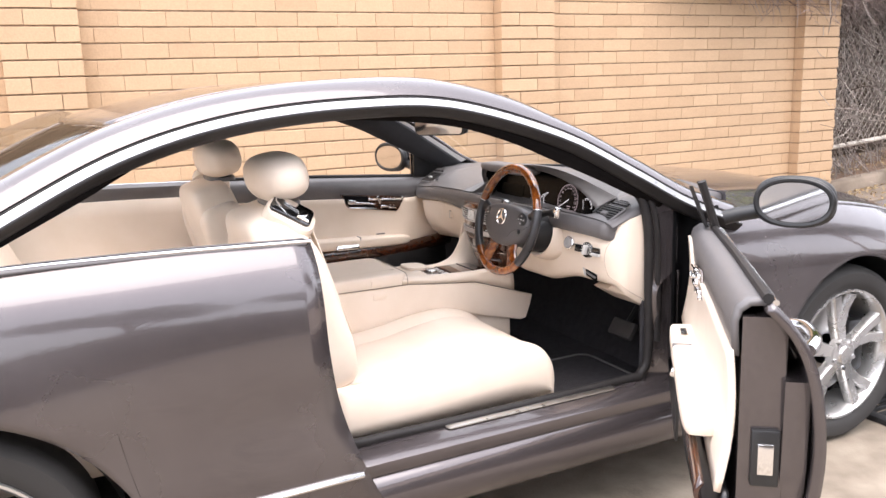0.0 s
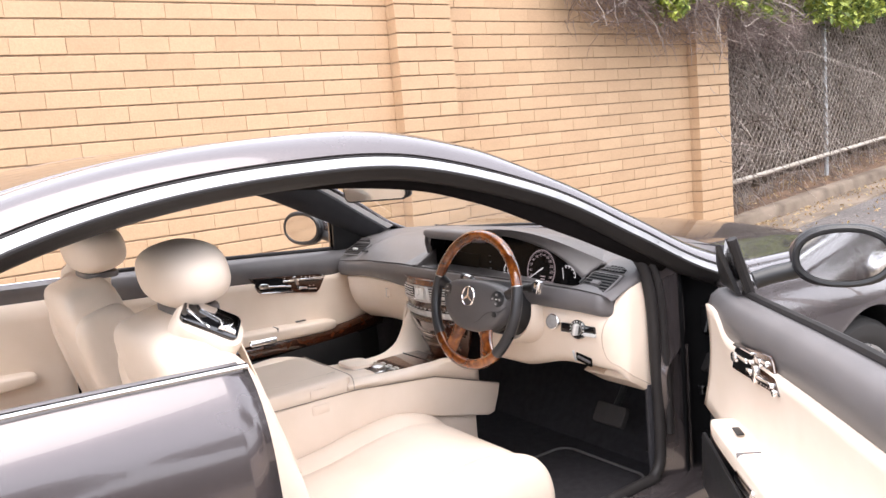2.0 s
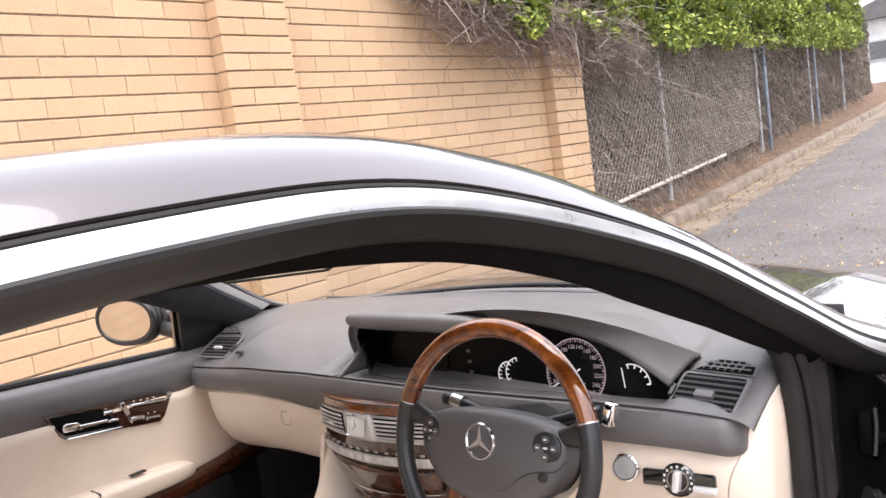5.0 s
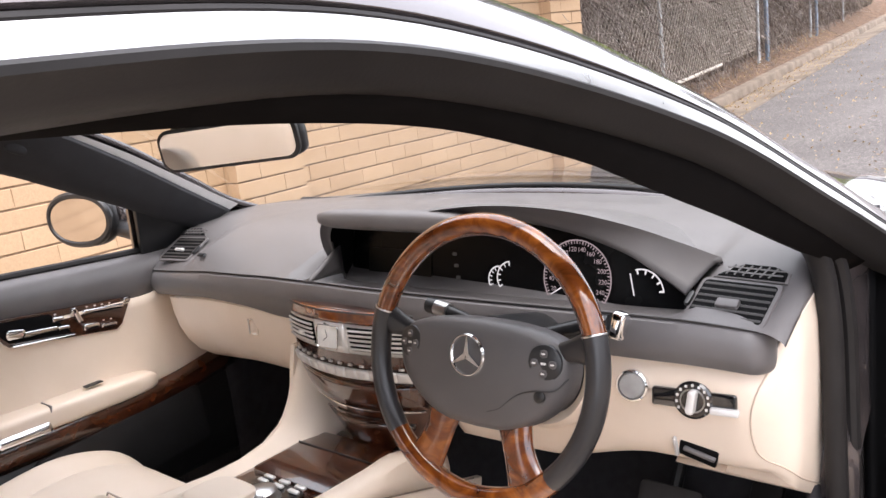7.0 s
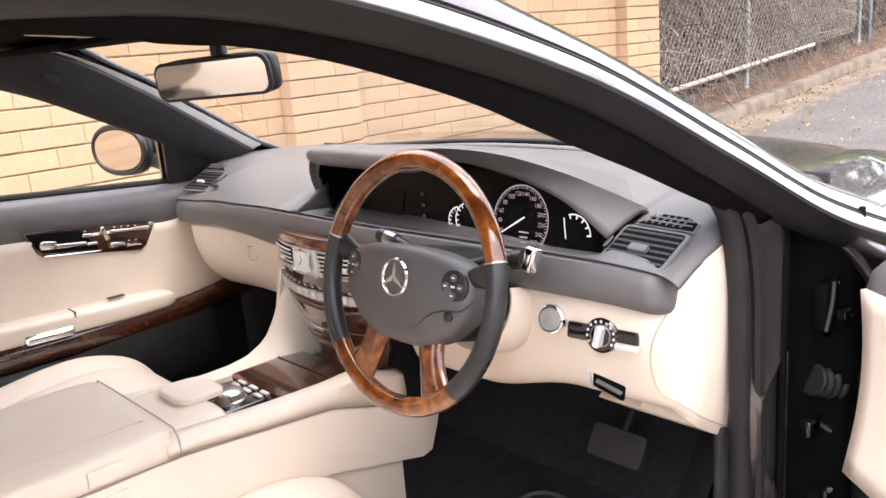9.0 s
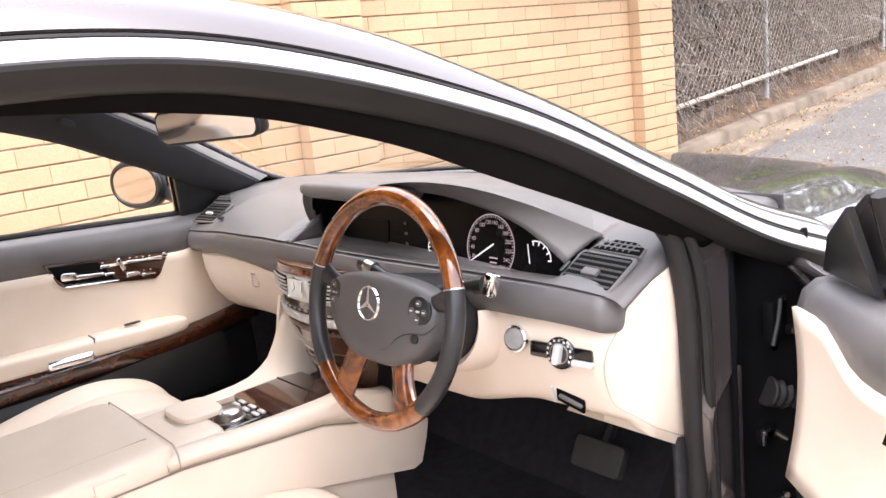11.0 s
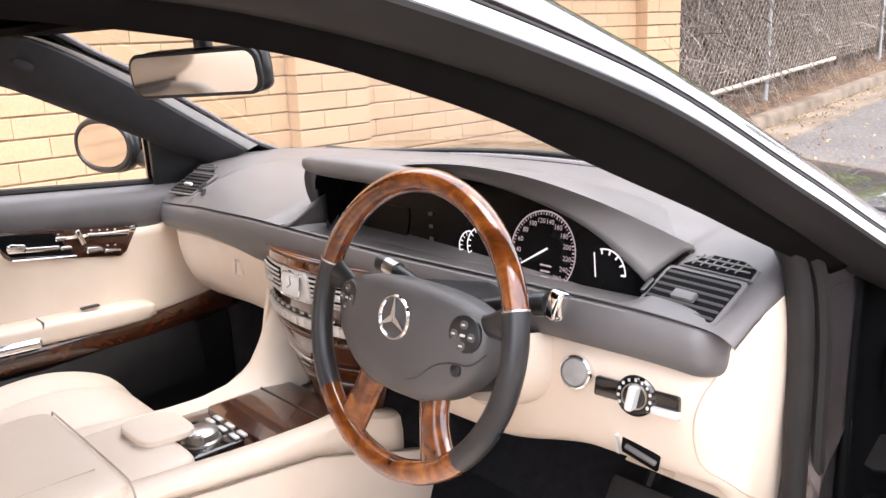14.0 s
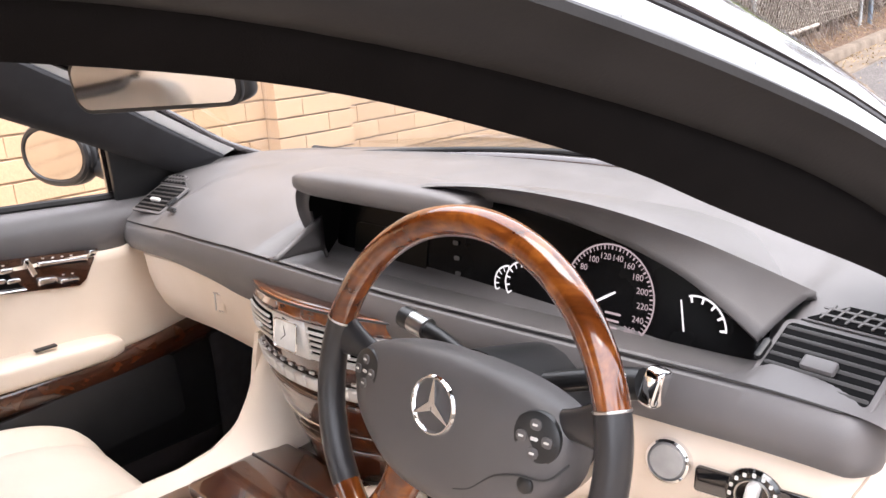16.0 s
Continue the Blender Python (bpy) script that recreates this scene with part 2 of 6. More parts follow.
def box(c, s, r=0.0, rot=(0, 0, 0), seg=2):
    """A box round c with sides s and rounded edges r."""
    bm = bmesh.new()
    bmesh.ops.create_cube(bm, size=1, matrix=Matrix.Diagonal((*s, 1)))
    if r:
        bmesh.ops.bevel(bm, geom=list(bm.edges), offset=r, segments=seg, profile=0.5, affect="EDGES")
    bm.transform(pose(*c, *rot))
    return bm


def pillow(c, s, e=(0.5, 0.5), rot=(0, 0, 0), n=28, shape=None):
    """A padded form: a superellipsoid of half sizes s; small e is boxy."""
    def p(w, k):
        return math.copysign(abs(w) ** k, w)
    def fn(u, v):
        a, b = 2 * math.pi * u, math.pi * (v - 0.5)
        q = Vector((s[0] * p(math.cos(b), e[0]) * p(math.cos(a), e[1]), s[1] * p(math.cos(b), e[0]) * p(math.sin(a), e[1]), s[2] * p(math.sin(b), e[0])))
        return shape(q) if shape else q
    bm = grid(fn, n, n // 2 + 2, close_u=True)
    bm.transform(pose(*c, *rot))
    return bm


def smooth_line(pts, n):
    """n + 1 points on a smooth curve through pts."""
    P = [Vector(p) for p in pts]
    P = [2 * P[0] - P[1]] + P + [2 * P[-1] - P[-2]]
    out, m = [], len(pts) - 1
    for k in range(n + 1):
        x = min(k / n * m, m - 1e-9)
        i = int(x)
        f = x - i
        a, b, c, d = P[i:i + 4]
        out.append(0.5 * ((2 * b) + (c - a) * f + (2 * a - 5 * b + 4 * c - d) * f * f + (3 * b - a - 3 * c + d) * f ** 3))
    return out


def tube(pts, r, seg=10, n=0, taper=None, closed=False):
    """A round bar along pts."""
    L = smooth_line(pts, n) if n else [Vector(p) for p in pts]
    bm, rings, up = bmesh.new(), [], None
    for i, p in enumerate(L):
        if closed:
            d = (L[(i + 1) % len(L)] - L[i - 1]).normalized()
        else:
            d = (L[min(i + 1, len(L) - 1)] - L[max(i - 1, 0)]).normalized()
        if up is None:
            up = d.orthogonal().normalized()
        up = (up - d * up.dot(d)).normalized()
        side = d.cross(up)
        k = r * (taper(i / max(1, len(L) - 1)) if taper else 1)
        rings.append([bm.verts.new(p + k * (math.cos(a) * up + math.sin(a) * side)) for a in [2 * math.pi * j / seg for j in range(seg)]])
    for i in range(len(rings) if closed else len(rings) - 1):
        for j in range(seg):
            a, b = rings[i], rings[(i + 1) % len(rings)]
            bm.faces.new((a[j], a[(j + 1) % seg], b[(j + 1) % seg], b[j]))
    if not closed:
        bm.faces.new(rings[0])
        bm.faces.new(rings[-1][::-1])
    return bm


def lathe(profile, m, seg=40, close=False):
    """A turned form: profile of (radius, height) round the z axis of m."""
    k = len(profile)
    bm = grid(lambda u, v: Vector((profile[round(v * (k - 1))][0] * math.cos(2 * math.pi * u), profile[round(v * (k - 1))][0] * math.sin(2 * math.pi * u), profile[round(v * (k - 1))][1])), seg, k - 1, close_u=True)
    bm.transform(m)
    return bm


def slab(outline, depth, m, r=0.0):
    """A flat outline (x, y), thick along z, at m; r rounds its front edge."""
    bm = bmesh.new()
    f = bm.faces.new([bm.verts.new((x, y, 0)) for x, y in outline])
    q = bmesh.ops.extrude_face_region(bm, geom=[f])
    bmesh.ops.translate(bm, verts=[v for v in q["geom"] if isinstance(v, bmesh.types.BMVert)], vec=(0, 0, depth))
    if r:
        es = [e for e in bm.edges if all(abs(v.co.z - depth) < 1e-6 for v in e.verts)]
        bmesh.ops.bevel(bm, geom=es, offset=r, segments=2, profile=0.5, affect="EDGES")
    bmesh.ops.triangulate(bm, faces=[f for f in bm.faces if len(f.verts) > 4])
    bm.transform(m)
    return bm


def rounded(w, h, r, seg=5):
    """The outline of a rectangle w by h with corners rounded by r."""
    out = []
    for cx, cy, a0 in ((w / 2 - r, h / 2 - r, 0), (-w / 2 + r, h / 2 - r, 90), (-w / 2 + r, -h / 2 + r, 180), (w / 2 - r, -h / 2 + r, 270)):
        for k in range(seg + 1):
            a = radians(a0 + 90 * k / seg)
            out.append((cx + r * math.cos(a), cy + r * math.sin(a)))
    return out


def basis(c, xa, za):
    """A pose at c whose x axis is xa and whose z axis is nearly za."""
    x = Vector(xa).normalized()
    z = Vector(za)
    z = (z - x * z.dot(x)).normalized()
    y = z.cross(x)
    m = Matrix((x, y, z)).transposed().to_4x4()
    m.translation = c
    return m


def interp(x, xs, ys):
    return float(np.interp(x, xs, ys))


def soft_interp(x, xs, ys, w=0.06):
    """Interpolation with its corners eased over w."""
    return sum(interp(x + k * w, xs, ys) * q for k, q in ((-1, 0.25), (-0.5, 0.2), (0, 0.1), (0.5, 0.2), (1, 0.25)))


# ---- the place ----
def rise(x):
    """The road climbs gently ahead of the car."""
    return 0.04 * max(0.0, x - 1.0) if x < 40 else 1.56


def kerb_y(x):
    return 2.74 + 0.10 * (x - 4.5) if x > 4.5 else 2.74


def ground_sheet():
    xs = [-60, -30, -14, -8, -5, -3, -2, -1, 0, 0.6, 1, 1.5, 2, 3, 4, 5, 6, 8, 10, 14, 20, 30, 40, 80, 300]
    ys = [-300, -60, -30, -14, -7, -4, -2.5, -1.5, 0, 1, 2, 3, 5, 8, 14, 30, 60, 300]
    return grid(lambda u, v: Vector((xs[round(u * (len(xs) - 1))], ys[round(v * (len(ys) - 1))], rise(xs[round(u * (len(xs) - 1))]) - 0.012)), len(xs) - 1, len(ys) - 1)


tagged(part("road", ground_sheet(), ASPHALT), "worn grey asphalt road scattered with fallen leaves", "road", kind="structure")
DRIVE = surface("driveway_concrete", (0.30, 0.25, 0.195), (0.185, 0.148, 0.112), 0.88, 0, 7.0, 90.0, 0.5, dist=0.005)
tagged(part("driveway_slab", box((-3.4, -2.2, -0.05), (7.7, 9.8, 0.1), 0.01), DRIVE), "stained pale concrete driveway under the car", "driveway", kind="structure")


def strip_along(x0, x1, n, prof):
    """A strip along the kerb line; prof: (offset across, height over the road)."""
    k = len(prof) - 1
    return grid(lambda u, v: Vector((x0 + (x1 - x0) * u, kerb_y(x0 + (x1 - x0) * u) + prof[round(v * k)][0], rise(x0 + (x1 - x0) * u) + prof[round(v * k)][1])), n, k)


tagged(part("gutter", strip_along(0.6, 60, 60, [(-0.46, -0.03), (-0.45, 0.010), (-0.40, 0.011), (-0.38, 0.004), (-0.1, -0.004), (-0.02, 0.0), (-0.02, -0.05)]), CONCRETE), "pale concrete gutter strip beside the kerb", "gutter", kind="structure")
tagged(part("kerb", strip_along(0.6, 60, 60, [(-0.02, -0.05), (0.0, 0.10), (0.02, 0.125), (0.04, 0.13), (0.14, 0.13), (0.15, 0.12), (0.15, -0.05)]), KERB), "low rounded concrete kerb with dirt on it", "kerb", kind="structure")


def fence_y(x):
    return 2.95 + 0.13 * (x - 4.5)


def bank(u, v):
    x = 4.4 + 55 * u * u
    a, b = kerb_y(x) + 0.13, fence_y(x) + 1.2
    y = a + (b - a) * v
    return Vector((x, y, rise(x) + 0.115 + 0.22 * min(1, v * 1.7) + 0.05 * noise.noise((x * 3, y * 3, 0))))


tagged(part("garden_bed", grid(bank, 150, 16), DIRT), "brown leaf litter bank below the fence", "garden bed", kind="structure")

# the brick wall with its piers
WALL_Y, PIER_Y, WALL_X0, WALL_X1, WALL_H = 2.84, 2.73, -8.2, 4.5, 3.0
wall = tagged(part("wall_north", box(((WALL_X0 + WALL_X1) / 2, WALL_Y + 0.007 + 0.15, WALL_H / 2 - 0.1), (WALL_X1 - WALL_X0 - 0.008, 0.3, WALL_H + 0.2)), MORTAR), "cream brick garden wall with raked dark joints", "wall", kind="structure")
PIERS = [(-2.74, -2.3), (0.68, 1.17), (4.02, 4.5), (-6.2, -5.75)]
for a, b in PIERS:
    p = part("pier_core", box(((a + b) / 2, (PIER_Y + 0.007 + WALL_Y) / 2 + 0.01, WALL_H / 2), (b - a - 0.008, WALL_Y - PIER_Y, WALL_H)), MORTAR, wall)

# fence: posts, rails, wire mesh
WIRE = surface("weathered_zinc", (0.62, 0.57, 0.50), (0.42, 0.37, 0.32), 0.6, 0.3, 9.0, 90.0, 0.05)
fence = thing("chain_link_fence", (7.0, 3.3, 0.5), "galvanised chain link fence overgrown with dead vines", "fence")
POSTS = [4.75, 7.25, 12.3, 17.4, 22.5]


def fz(x):
    return rise(x) + 0.30


for x in POSTS:
    part("post", tube([(x, fence_y(x), fz(x) - 0.1), (x, fence_y(x), fz(x) + 1.95)], 0.027, 12), GALV, fence)
BLUE = surface("faded_blue_paint", (0.20, 0.24, 0.30), (0.12, 0.145, 0.18), 0.6, 0, 8.0, 80.0, 0.1)
for x in (12.75, 17.9):
    part("post", box((x, fence_y(x) - 0.05, fz(x) + 0.85), (0.10, 0.05, 2.0), 0.01), BLUE, fence, "faded blue painted fence post")
part("bottom_rail", tube([(x, fence_y(x) - 0.03, fz(x) + 0.16) for x in (4.55, 7.2, 9.75)], 0.025, 10), WIRE, fence)
part("top_rail", tube([(x, fence_y(x), fz(x) + 1.95) for x in POSTS], 0.021, 10), GALV, fence)


def mesh_wires():
    bm = bmesh.new()
    x0, x1, h, p = 4.55, 12.0, 1.75, 0.112
    n = int((x1 - x0) / p)
    for k in range(-int(h / p), n):
        for sgn in (1, -1):
            pts = []
            for s in (0.0, 1.0):
                x = x0 + k * p + s * h
                z = s * h if sgn > 0 else h - s * h
                pts.append((x, z))
            (xa, za), (xb, zb) = pts
            if xa < x0:
                f = (x0 - xa) / (xb - xa)
                xa, za = x0, za + (zb - za) * f
            if xb > x1:
                f = (x1 - xa) / (xb - xa)
                xb, zb = x1, za + (zb - za) * f
            if xb - xa < 0.02:
                continue
            off = 0.0025 * sgn
            for w0, w1 in (((0, 0.0038), (0.0038, 0)), ((0.0038, 0), (0, -0.0038)), ((0, -0.0038), (0, 0.0038))):
                q = [Vector((x, fence_y(x) - 0.03 + off + w[1], fz(x) + 0.16 + z + w[0])) for x, z, w in ((xa, za, w0), (xb, zb, w0), (xb, zb, w1), (xa, za, w1))]
                bm.faces.new([bm.verts.new(v) for v in q])
    return bm


part("wire_mesh", mesh_wires(), WIRE, fence, "diamond wire mesh", smooth=False)["kind"] = "stuff"


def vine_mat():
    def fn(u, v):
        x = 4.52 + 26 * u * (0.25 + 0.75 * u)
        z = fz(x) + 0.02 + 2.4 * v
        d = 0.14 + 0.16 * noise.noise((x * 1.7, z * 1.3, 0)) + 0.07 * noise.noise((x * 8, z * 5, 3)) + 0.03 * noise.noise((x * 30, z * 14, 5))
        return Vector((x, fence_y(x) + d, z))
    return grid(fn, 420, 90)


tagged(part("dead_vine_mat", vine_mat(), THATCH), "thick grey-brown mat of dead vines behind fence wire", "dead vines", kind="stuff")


def twigs(count, seed, place, length, r, droop):
    """Thin bent dry stems."""
    R = random.Random(seed)
    out = bmesh.new()
    for k in range(count):
        p, d = place(R)
        p, d = Vector(p), Vector(d).normalized()
        L, w = length * R.uniform(0.4, 1.2), r * R.uniform(0.5, 1.4)
        rings, n = [], 4
        for i in range(n + 1):
            a = d.orthogonal().normalized()
            b = d.cross(a)
            q = w * (1 - 0.6 * i / n)
            rings.append([out.verts.new(p + q * (math.cos(t) * a + math.sin(t) * b)) for t in (0, 2.1, 4.2)])
            d = (d + Vector((R.uniform(-1, 1), R.uniform(-1, 1), R.uniform(-1, 1) - droop)) * 0.35).normalized()
            p = p + d * L / n
        for i in range(n):
            for j in range(3):
                out.faces.new((rings[i][j], rings[i][(j + 1) % 3], rings[i + 1][(j + 1) % 3], rings[i + 1][j]))
    return out


def on_fence(R):
    x = 4.5 + 22 * R.random() ** 1.7
    band = noise.noise((x * 2.1, 0.0, 4.0))
    d = R.uniform(0.0, 0.2) * R.random() ** 0.3 + 0.015 - 0.07 * max(0.0, band) * R.random()
    lean = 0.5 + 0.4 * band
    return (x, fence_y(x) + d, fz(x) + 2.25 * R.random() ** 0.8 + 0.05), (R.uniform(-lean, lean), R.uniform(-0.2, 0.1), R.uniform(-1, 0.15))


tagged(part("dead_vine_stems", twigs(7500, 5, on_fence, 0.75, 0.0055, 0.3), STEM), "tangled dry grey vine stems hanging on the fence", "dead vines", kind="stuff")


def leaves(count, seed, place, size):
    """Small folded leaves, each an island of its own."""
    R = random.Random(seed)
    vs, fs = [], []
    for k in range(count):
        p = Vector(place(R))
        s = size * R.uniform(0.55, 1.3)
        m = Euler((R.uniform(-1.0, 1.0), R.uniform(-1.0, 1.0), R.uniform(0, 6.3))).to_matrix()
        i = len(vs)
        vs += [tuple(p + m @ Vector(q) * s) for q in ((-0.5, 0, 0.05), (0, 0.28, 0.12), (0, 0, 0), (0, -0.28, 0.12), (0.5, 0, -0.08))]
        fs += [(i, i + 2, i + 1), (i, i + 3, i + 2), (i + 2, i + 4, i + 1), (i + 3, i + 4, i + 2)]
    bm = bmesh.new()
    me = bpy.data.meshes.new("tmp")
    me.from_pydata(vs, [], fs)
    bm.from_mesh(me)
    bpy.data.meshes.remove(me)
    return bm


def crest(x):
    """Where the creeper lies: its depth line and its lower and upper edge."""
    low = soft_interp(x, [2.0, 2.4, 3.0, 4.4, 5.5, 9, 14, 22], [2.85, 2.55, 2.42, 2.3, 2.2, 2.35, 2.5, 2.7], 0.3)
    return (2.75 if x < 4.5 else fence_y(x) - 0.1), low, low + soft_interp(x, [2, 3, 4.5, 8, 20], [0.3, 0.6, 1.0, 1.3, 1.5], 0.3)


def clump(x, n):
    """Hanging lobes of the creeper: how far they reach below its edge."""
    return noise.noise((x * 1.6, n, 1.0)) + 0.5 * noise.noise((x * 4.1, n, 5.0))


def in_creeper(R):
    x = 2.1 + 22 * R.random() ** 1.6
    y, lo, hi = crest(x)
    lo -= 0.30 * max(0.0, clump(x, 0.0)) - 0.05
    z = lo + (hi - lo) * R.random() ** 0.8
    puff = 0.5 + noise.noise((x * 1.9, z * 2.4, 7.0)) + 0.5 * noise.noise((x * 5, z * 5, 2.0))
    out = 0.12 + 0.42 * max(0.0, puff)
    return x, y - out * R.random() ** 0.3 + 0.08, z - 0.10 * R.random() * max(0.0, puff)


def below_creeper(R):
    x = 2.3 + 3.6 * R.random()
    y, lo, hi = crest(x)
    return (x, y - R.uniform(-0.05, 0.28), lo + R.gauss(0.0, 0.16)), (R.uniform(-1, 1), R.uniform(-1, 0.2), R.uniform(-1, 0.6))


def long_stems(R):
    x = 2.3 + 3.2 * R.random()
    y, lo, hi = crest(x)
    return (x, y - R.uniform(0.1, 0.3), lo + R.uniform(-0.1, 0.3)), (R.uniform(-1, 1), R.uniform(-0.6, 0.1), R.uniform(-0.8, 0.3))


tagged(part("creeper_leaves", leaves(74000, 11, in_creeper, 0.078), LEAF, smooth=False), "bright green creeper spilling over the wall and fence", "creeper", kind="stuff")
tagged(part("creeper_dry_stems", twigs(5200, 12, below_creeper, 0.22, 0.0026, 0.15), TWIG), "dry leafless stems under the green creeper", "creeper", kind="stuff")
tagged(part("creeper_long_stems", twigs(160, 14, long_stems, 0.5, 0.0045, 0.3), STEM), "long pale dry stems hanging from the creeper", "creeper", kind="stuff")


# an added sheet behind the leaves, coloured as the shade between them
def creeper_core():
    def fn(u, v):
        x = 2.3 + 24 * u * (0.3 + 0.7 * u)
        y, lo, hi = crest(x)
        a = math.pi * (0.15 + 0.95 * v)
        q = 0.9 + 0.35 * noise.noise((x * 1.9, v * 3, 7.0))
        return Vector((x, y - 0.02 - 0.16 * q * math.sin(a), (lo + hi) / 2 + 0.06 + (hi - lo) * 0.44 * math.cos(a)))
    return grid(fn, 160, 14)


tagged(part("creeper_shade_sheet", creeper_core(), GAP_SHADE), "dark sheet standing for shade between the creeper leaves", "creeper", kind="stuff")


def on_ground(R):
    x = 4.4 + 14 * R.random() ** 1.6
    k = R.random()
    if k < 0.45:
        y = kerb_y(x) + 0.15 + 0.7 * R.random()
        return x, y, rise(x) + 0.15 + 0.22 * min(1, (y - kerb_y(x) - 0.13) / 0.55) + 0.01
    if k < 0.68:
        return x, kerb_y(x) - 0.02 - 0.36 * R.random() ** 2 * (1.3 + noise.noise((x * 1.3, 2, 0))), rise(x) + 0.012
    return x, kerb_y(x) - 0.5 - 6 * R.random(), rise(x) + 0.004


tagged(part("fallen_leaves", leaves(5200, 21, on_ground, 0.034), DRYLEAF, smooth=False), "dry brown and yellow leaves fallen on the road", "fallen leaves", kind="stuff")
# drain grate beside the front wheel
grate = thing("drain_grate", (0.75, -0.95, 0.0), "black cast iron drain grate set in concrete", "drain grate")
part("grate_frame", join(*[box(c, s, 0.004) for c, s in (((0.75, -1.38, 0.012), (0.95, 0.05, 0.024)), ((0.75, -0.55, 0.012), (0.95, 0.05, 0.024)), ((0.285, -0.965, 0.012), (0.05, 0.78, 0.024)), ((1.215, -0.965, 0.012), (0.05, 0.78, 0.024)))]), IRON, grate)
for k in range(15):
    part("bar", box((0.75, -1.32 + 0.05 * k, 0.009), (0.88, 0.02, 0.018), 0.003), IRON, grate)


# far side of the street, seen only beyond the fence and in the paint
def tree(at, h, seed, crown_r):
    R = random.Random(seed)
    t = thing("tree", at, "tall leafy street tree with green crown", "tree", "trees down the street")
    o = Vector(at)
    limbs = [tube([o, o + Vector((0.1, 0.05, h * 0.3)), o + Vector((0.0, 0.2, h * 0.62))], 0.16, 10, 8, lambda f: 1.2 - 0.7 * f)]
    tips = []
    for k in range(7):
        a = 0.9 * k
        q = o + Vector((0, 0.1, h * (0.35 + 0.04 * k)))
        e = q + Vector((math.cos(a) * crown_r * 0.7, math.sin(a) * crown_r * 0.7, h * 0.25))
        limbs.append(tube([q, q.lerp(e, 0.5) + Vector((0, 0, 0.15)), e], 0.06, 7, 6, lambda f: 1 - 0.7 * f))
        tips += [e, q.lerp(e, 0.6) + Vector((0, 0, 0.4))]
    part("trunk", join(*limbs), BARK, t)

    def place(R):
        c = tips[R.randrange(len(tips))]
        d = Vector((R.gauss(0, 1), R.gauss(0, 1), R.gauss(0, 0.8)))
        return c + d.normalized() * crown_r * 0.42 * R.random() ** 0.4
    part("crown", leaves(5200, seed, place, max(0.2, 0.025 * h)), TREELEAF, t, smooth=False)["kind"] = "stuff"


for k, (x, y, h) in enumerate([(20, 10.5, 12), (26, 11.5, 13), (33, 11.5, 14), (41, 9.5, 15), (45, 2.5, 13), (7, 8, 8), (11, 9, 9), (15.5, 9.5, 10), (-12, -13, 8), (-7, -12, 5), (-2, -13, 7), (3, -12, 6), (8, -9, 10), (13, -9, 10), (18.5, -10, 10)]):
    tree((x, y, rise(x)), h, 40 + k, max(2.2, 0.27 * h))


def hedge_core(u, v):
    x, a = -16 + 40 * u, math.pi * v
    q = 1 + 0.25 * noise.noise((x * 0.8, v * 4, 9))
    return Vector((x, -9.5 + 0.8 * q * math.cos(a), 1.9 * q * math.sin(a) ** 0.5))


def in_hedge(R):
    x, a = -16 + 40 * R.random(), math.pi * R.uniform(0.35, 1)
    q = (1 + 0.25 * noise.noise((x * 0.8, a, 9))) * R.uniform(0.95, 1.15)
    return x, -9.5 - 0.8 * q * math.cos(a), 1.9 * q * math.sin(a) ** 0.5


hedge = thing("hedge", (4, -9.5, 0), "dark green clipped hedge across the street", "hedge")
part("stems", grid(hedge_core, 120, 12), THATCH, hedge)
part("foliage", leaves(9000, 77, in_hedge, 0.13), TREELEAF, hedge, smooth=False)["kind"] = "stuff"
house = thing("house", (52, 6, 1.56), "pale plastered house at the end of the road", "house")
part("wall", box((55, 6, 3.6), (6, 14, 4.2)), surface("pale_plaster", (0.75, 0.74, 0.72), None, 0.9, 0, 2.0, 60.0, 0.1), house)
part("roof", slab([(-8, 0), (8, 0), (0, 2.6)], 7, basis((51.4, 6, 5.7), (0, 1, 0), (1, 0, 0))), surface("grey_roof_tiles", (0.16, 0.15, 0.15), None, 0.9, 0, 3.0, 30.0, 0.4), house, smooth=False)
for k in range(4):
    w = part("window", box((51.97, 1.2 + 3.2 * k, 3.9), (0.1, 1.5, 1.2)), GALV, house)
    part("pane", box((51.9, 1.2 + 3.2 * k, 3.9), (0.05, 1.3, 1.0)), GLOSSY, w)


# ---- the car ----
XS = [-4.15, -3.95, -3.5, -2.76, -2.4, -2.0, -1.54, -0.94, -0.6, -0.03, 0.3, 0.6, 0.8, 0.9]
ZT = [0.86, 0.95, 1.01, 1.034, 1.03, 1.015, 0.993, 0.952, 0.945, 0.925, 0.865, 0.76, 0.62, 0.50]
AXLE_F, AXLE_R, TYRE_R, ARCH_R, SILL_Z = 0.0, -2.955, 0.345, 0.375, 0.22


def z_top(x):
    return soft_interp(x, XS, ZT, 0.1)


def half_width(x):
    return soft_interp(x, [-4.15, -3.9, -3.3, -2.4, -0.5, 0.3, 0.65, 0.85, 0.9], [0.72, 0.83, 0.9, 0.925, 0.925, 0.915, 0.85, 0.70, 0.6], 0.12)


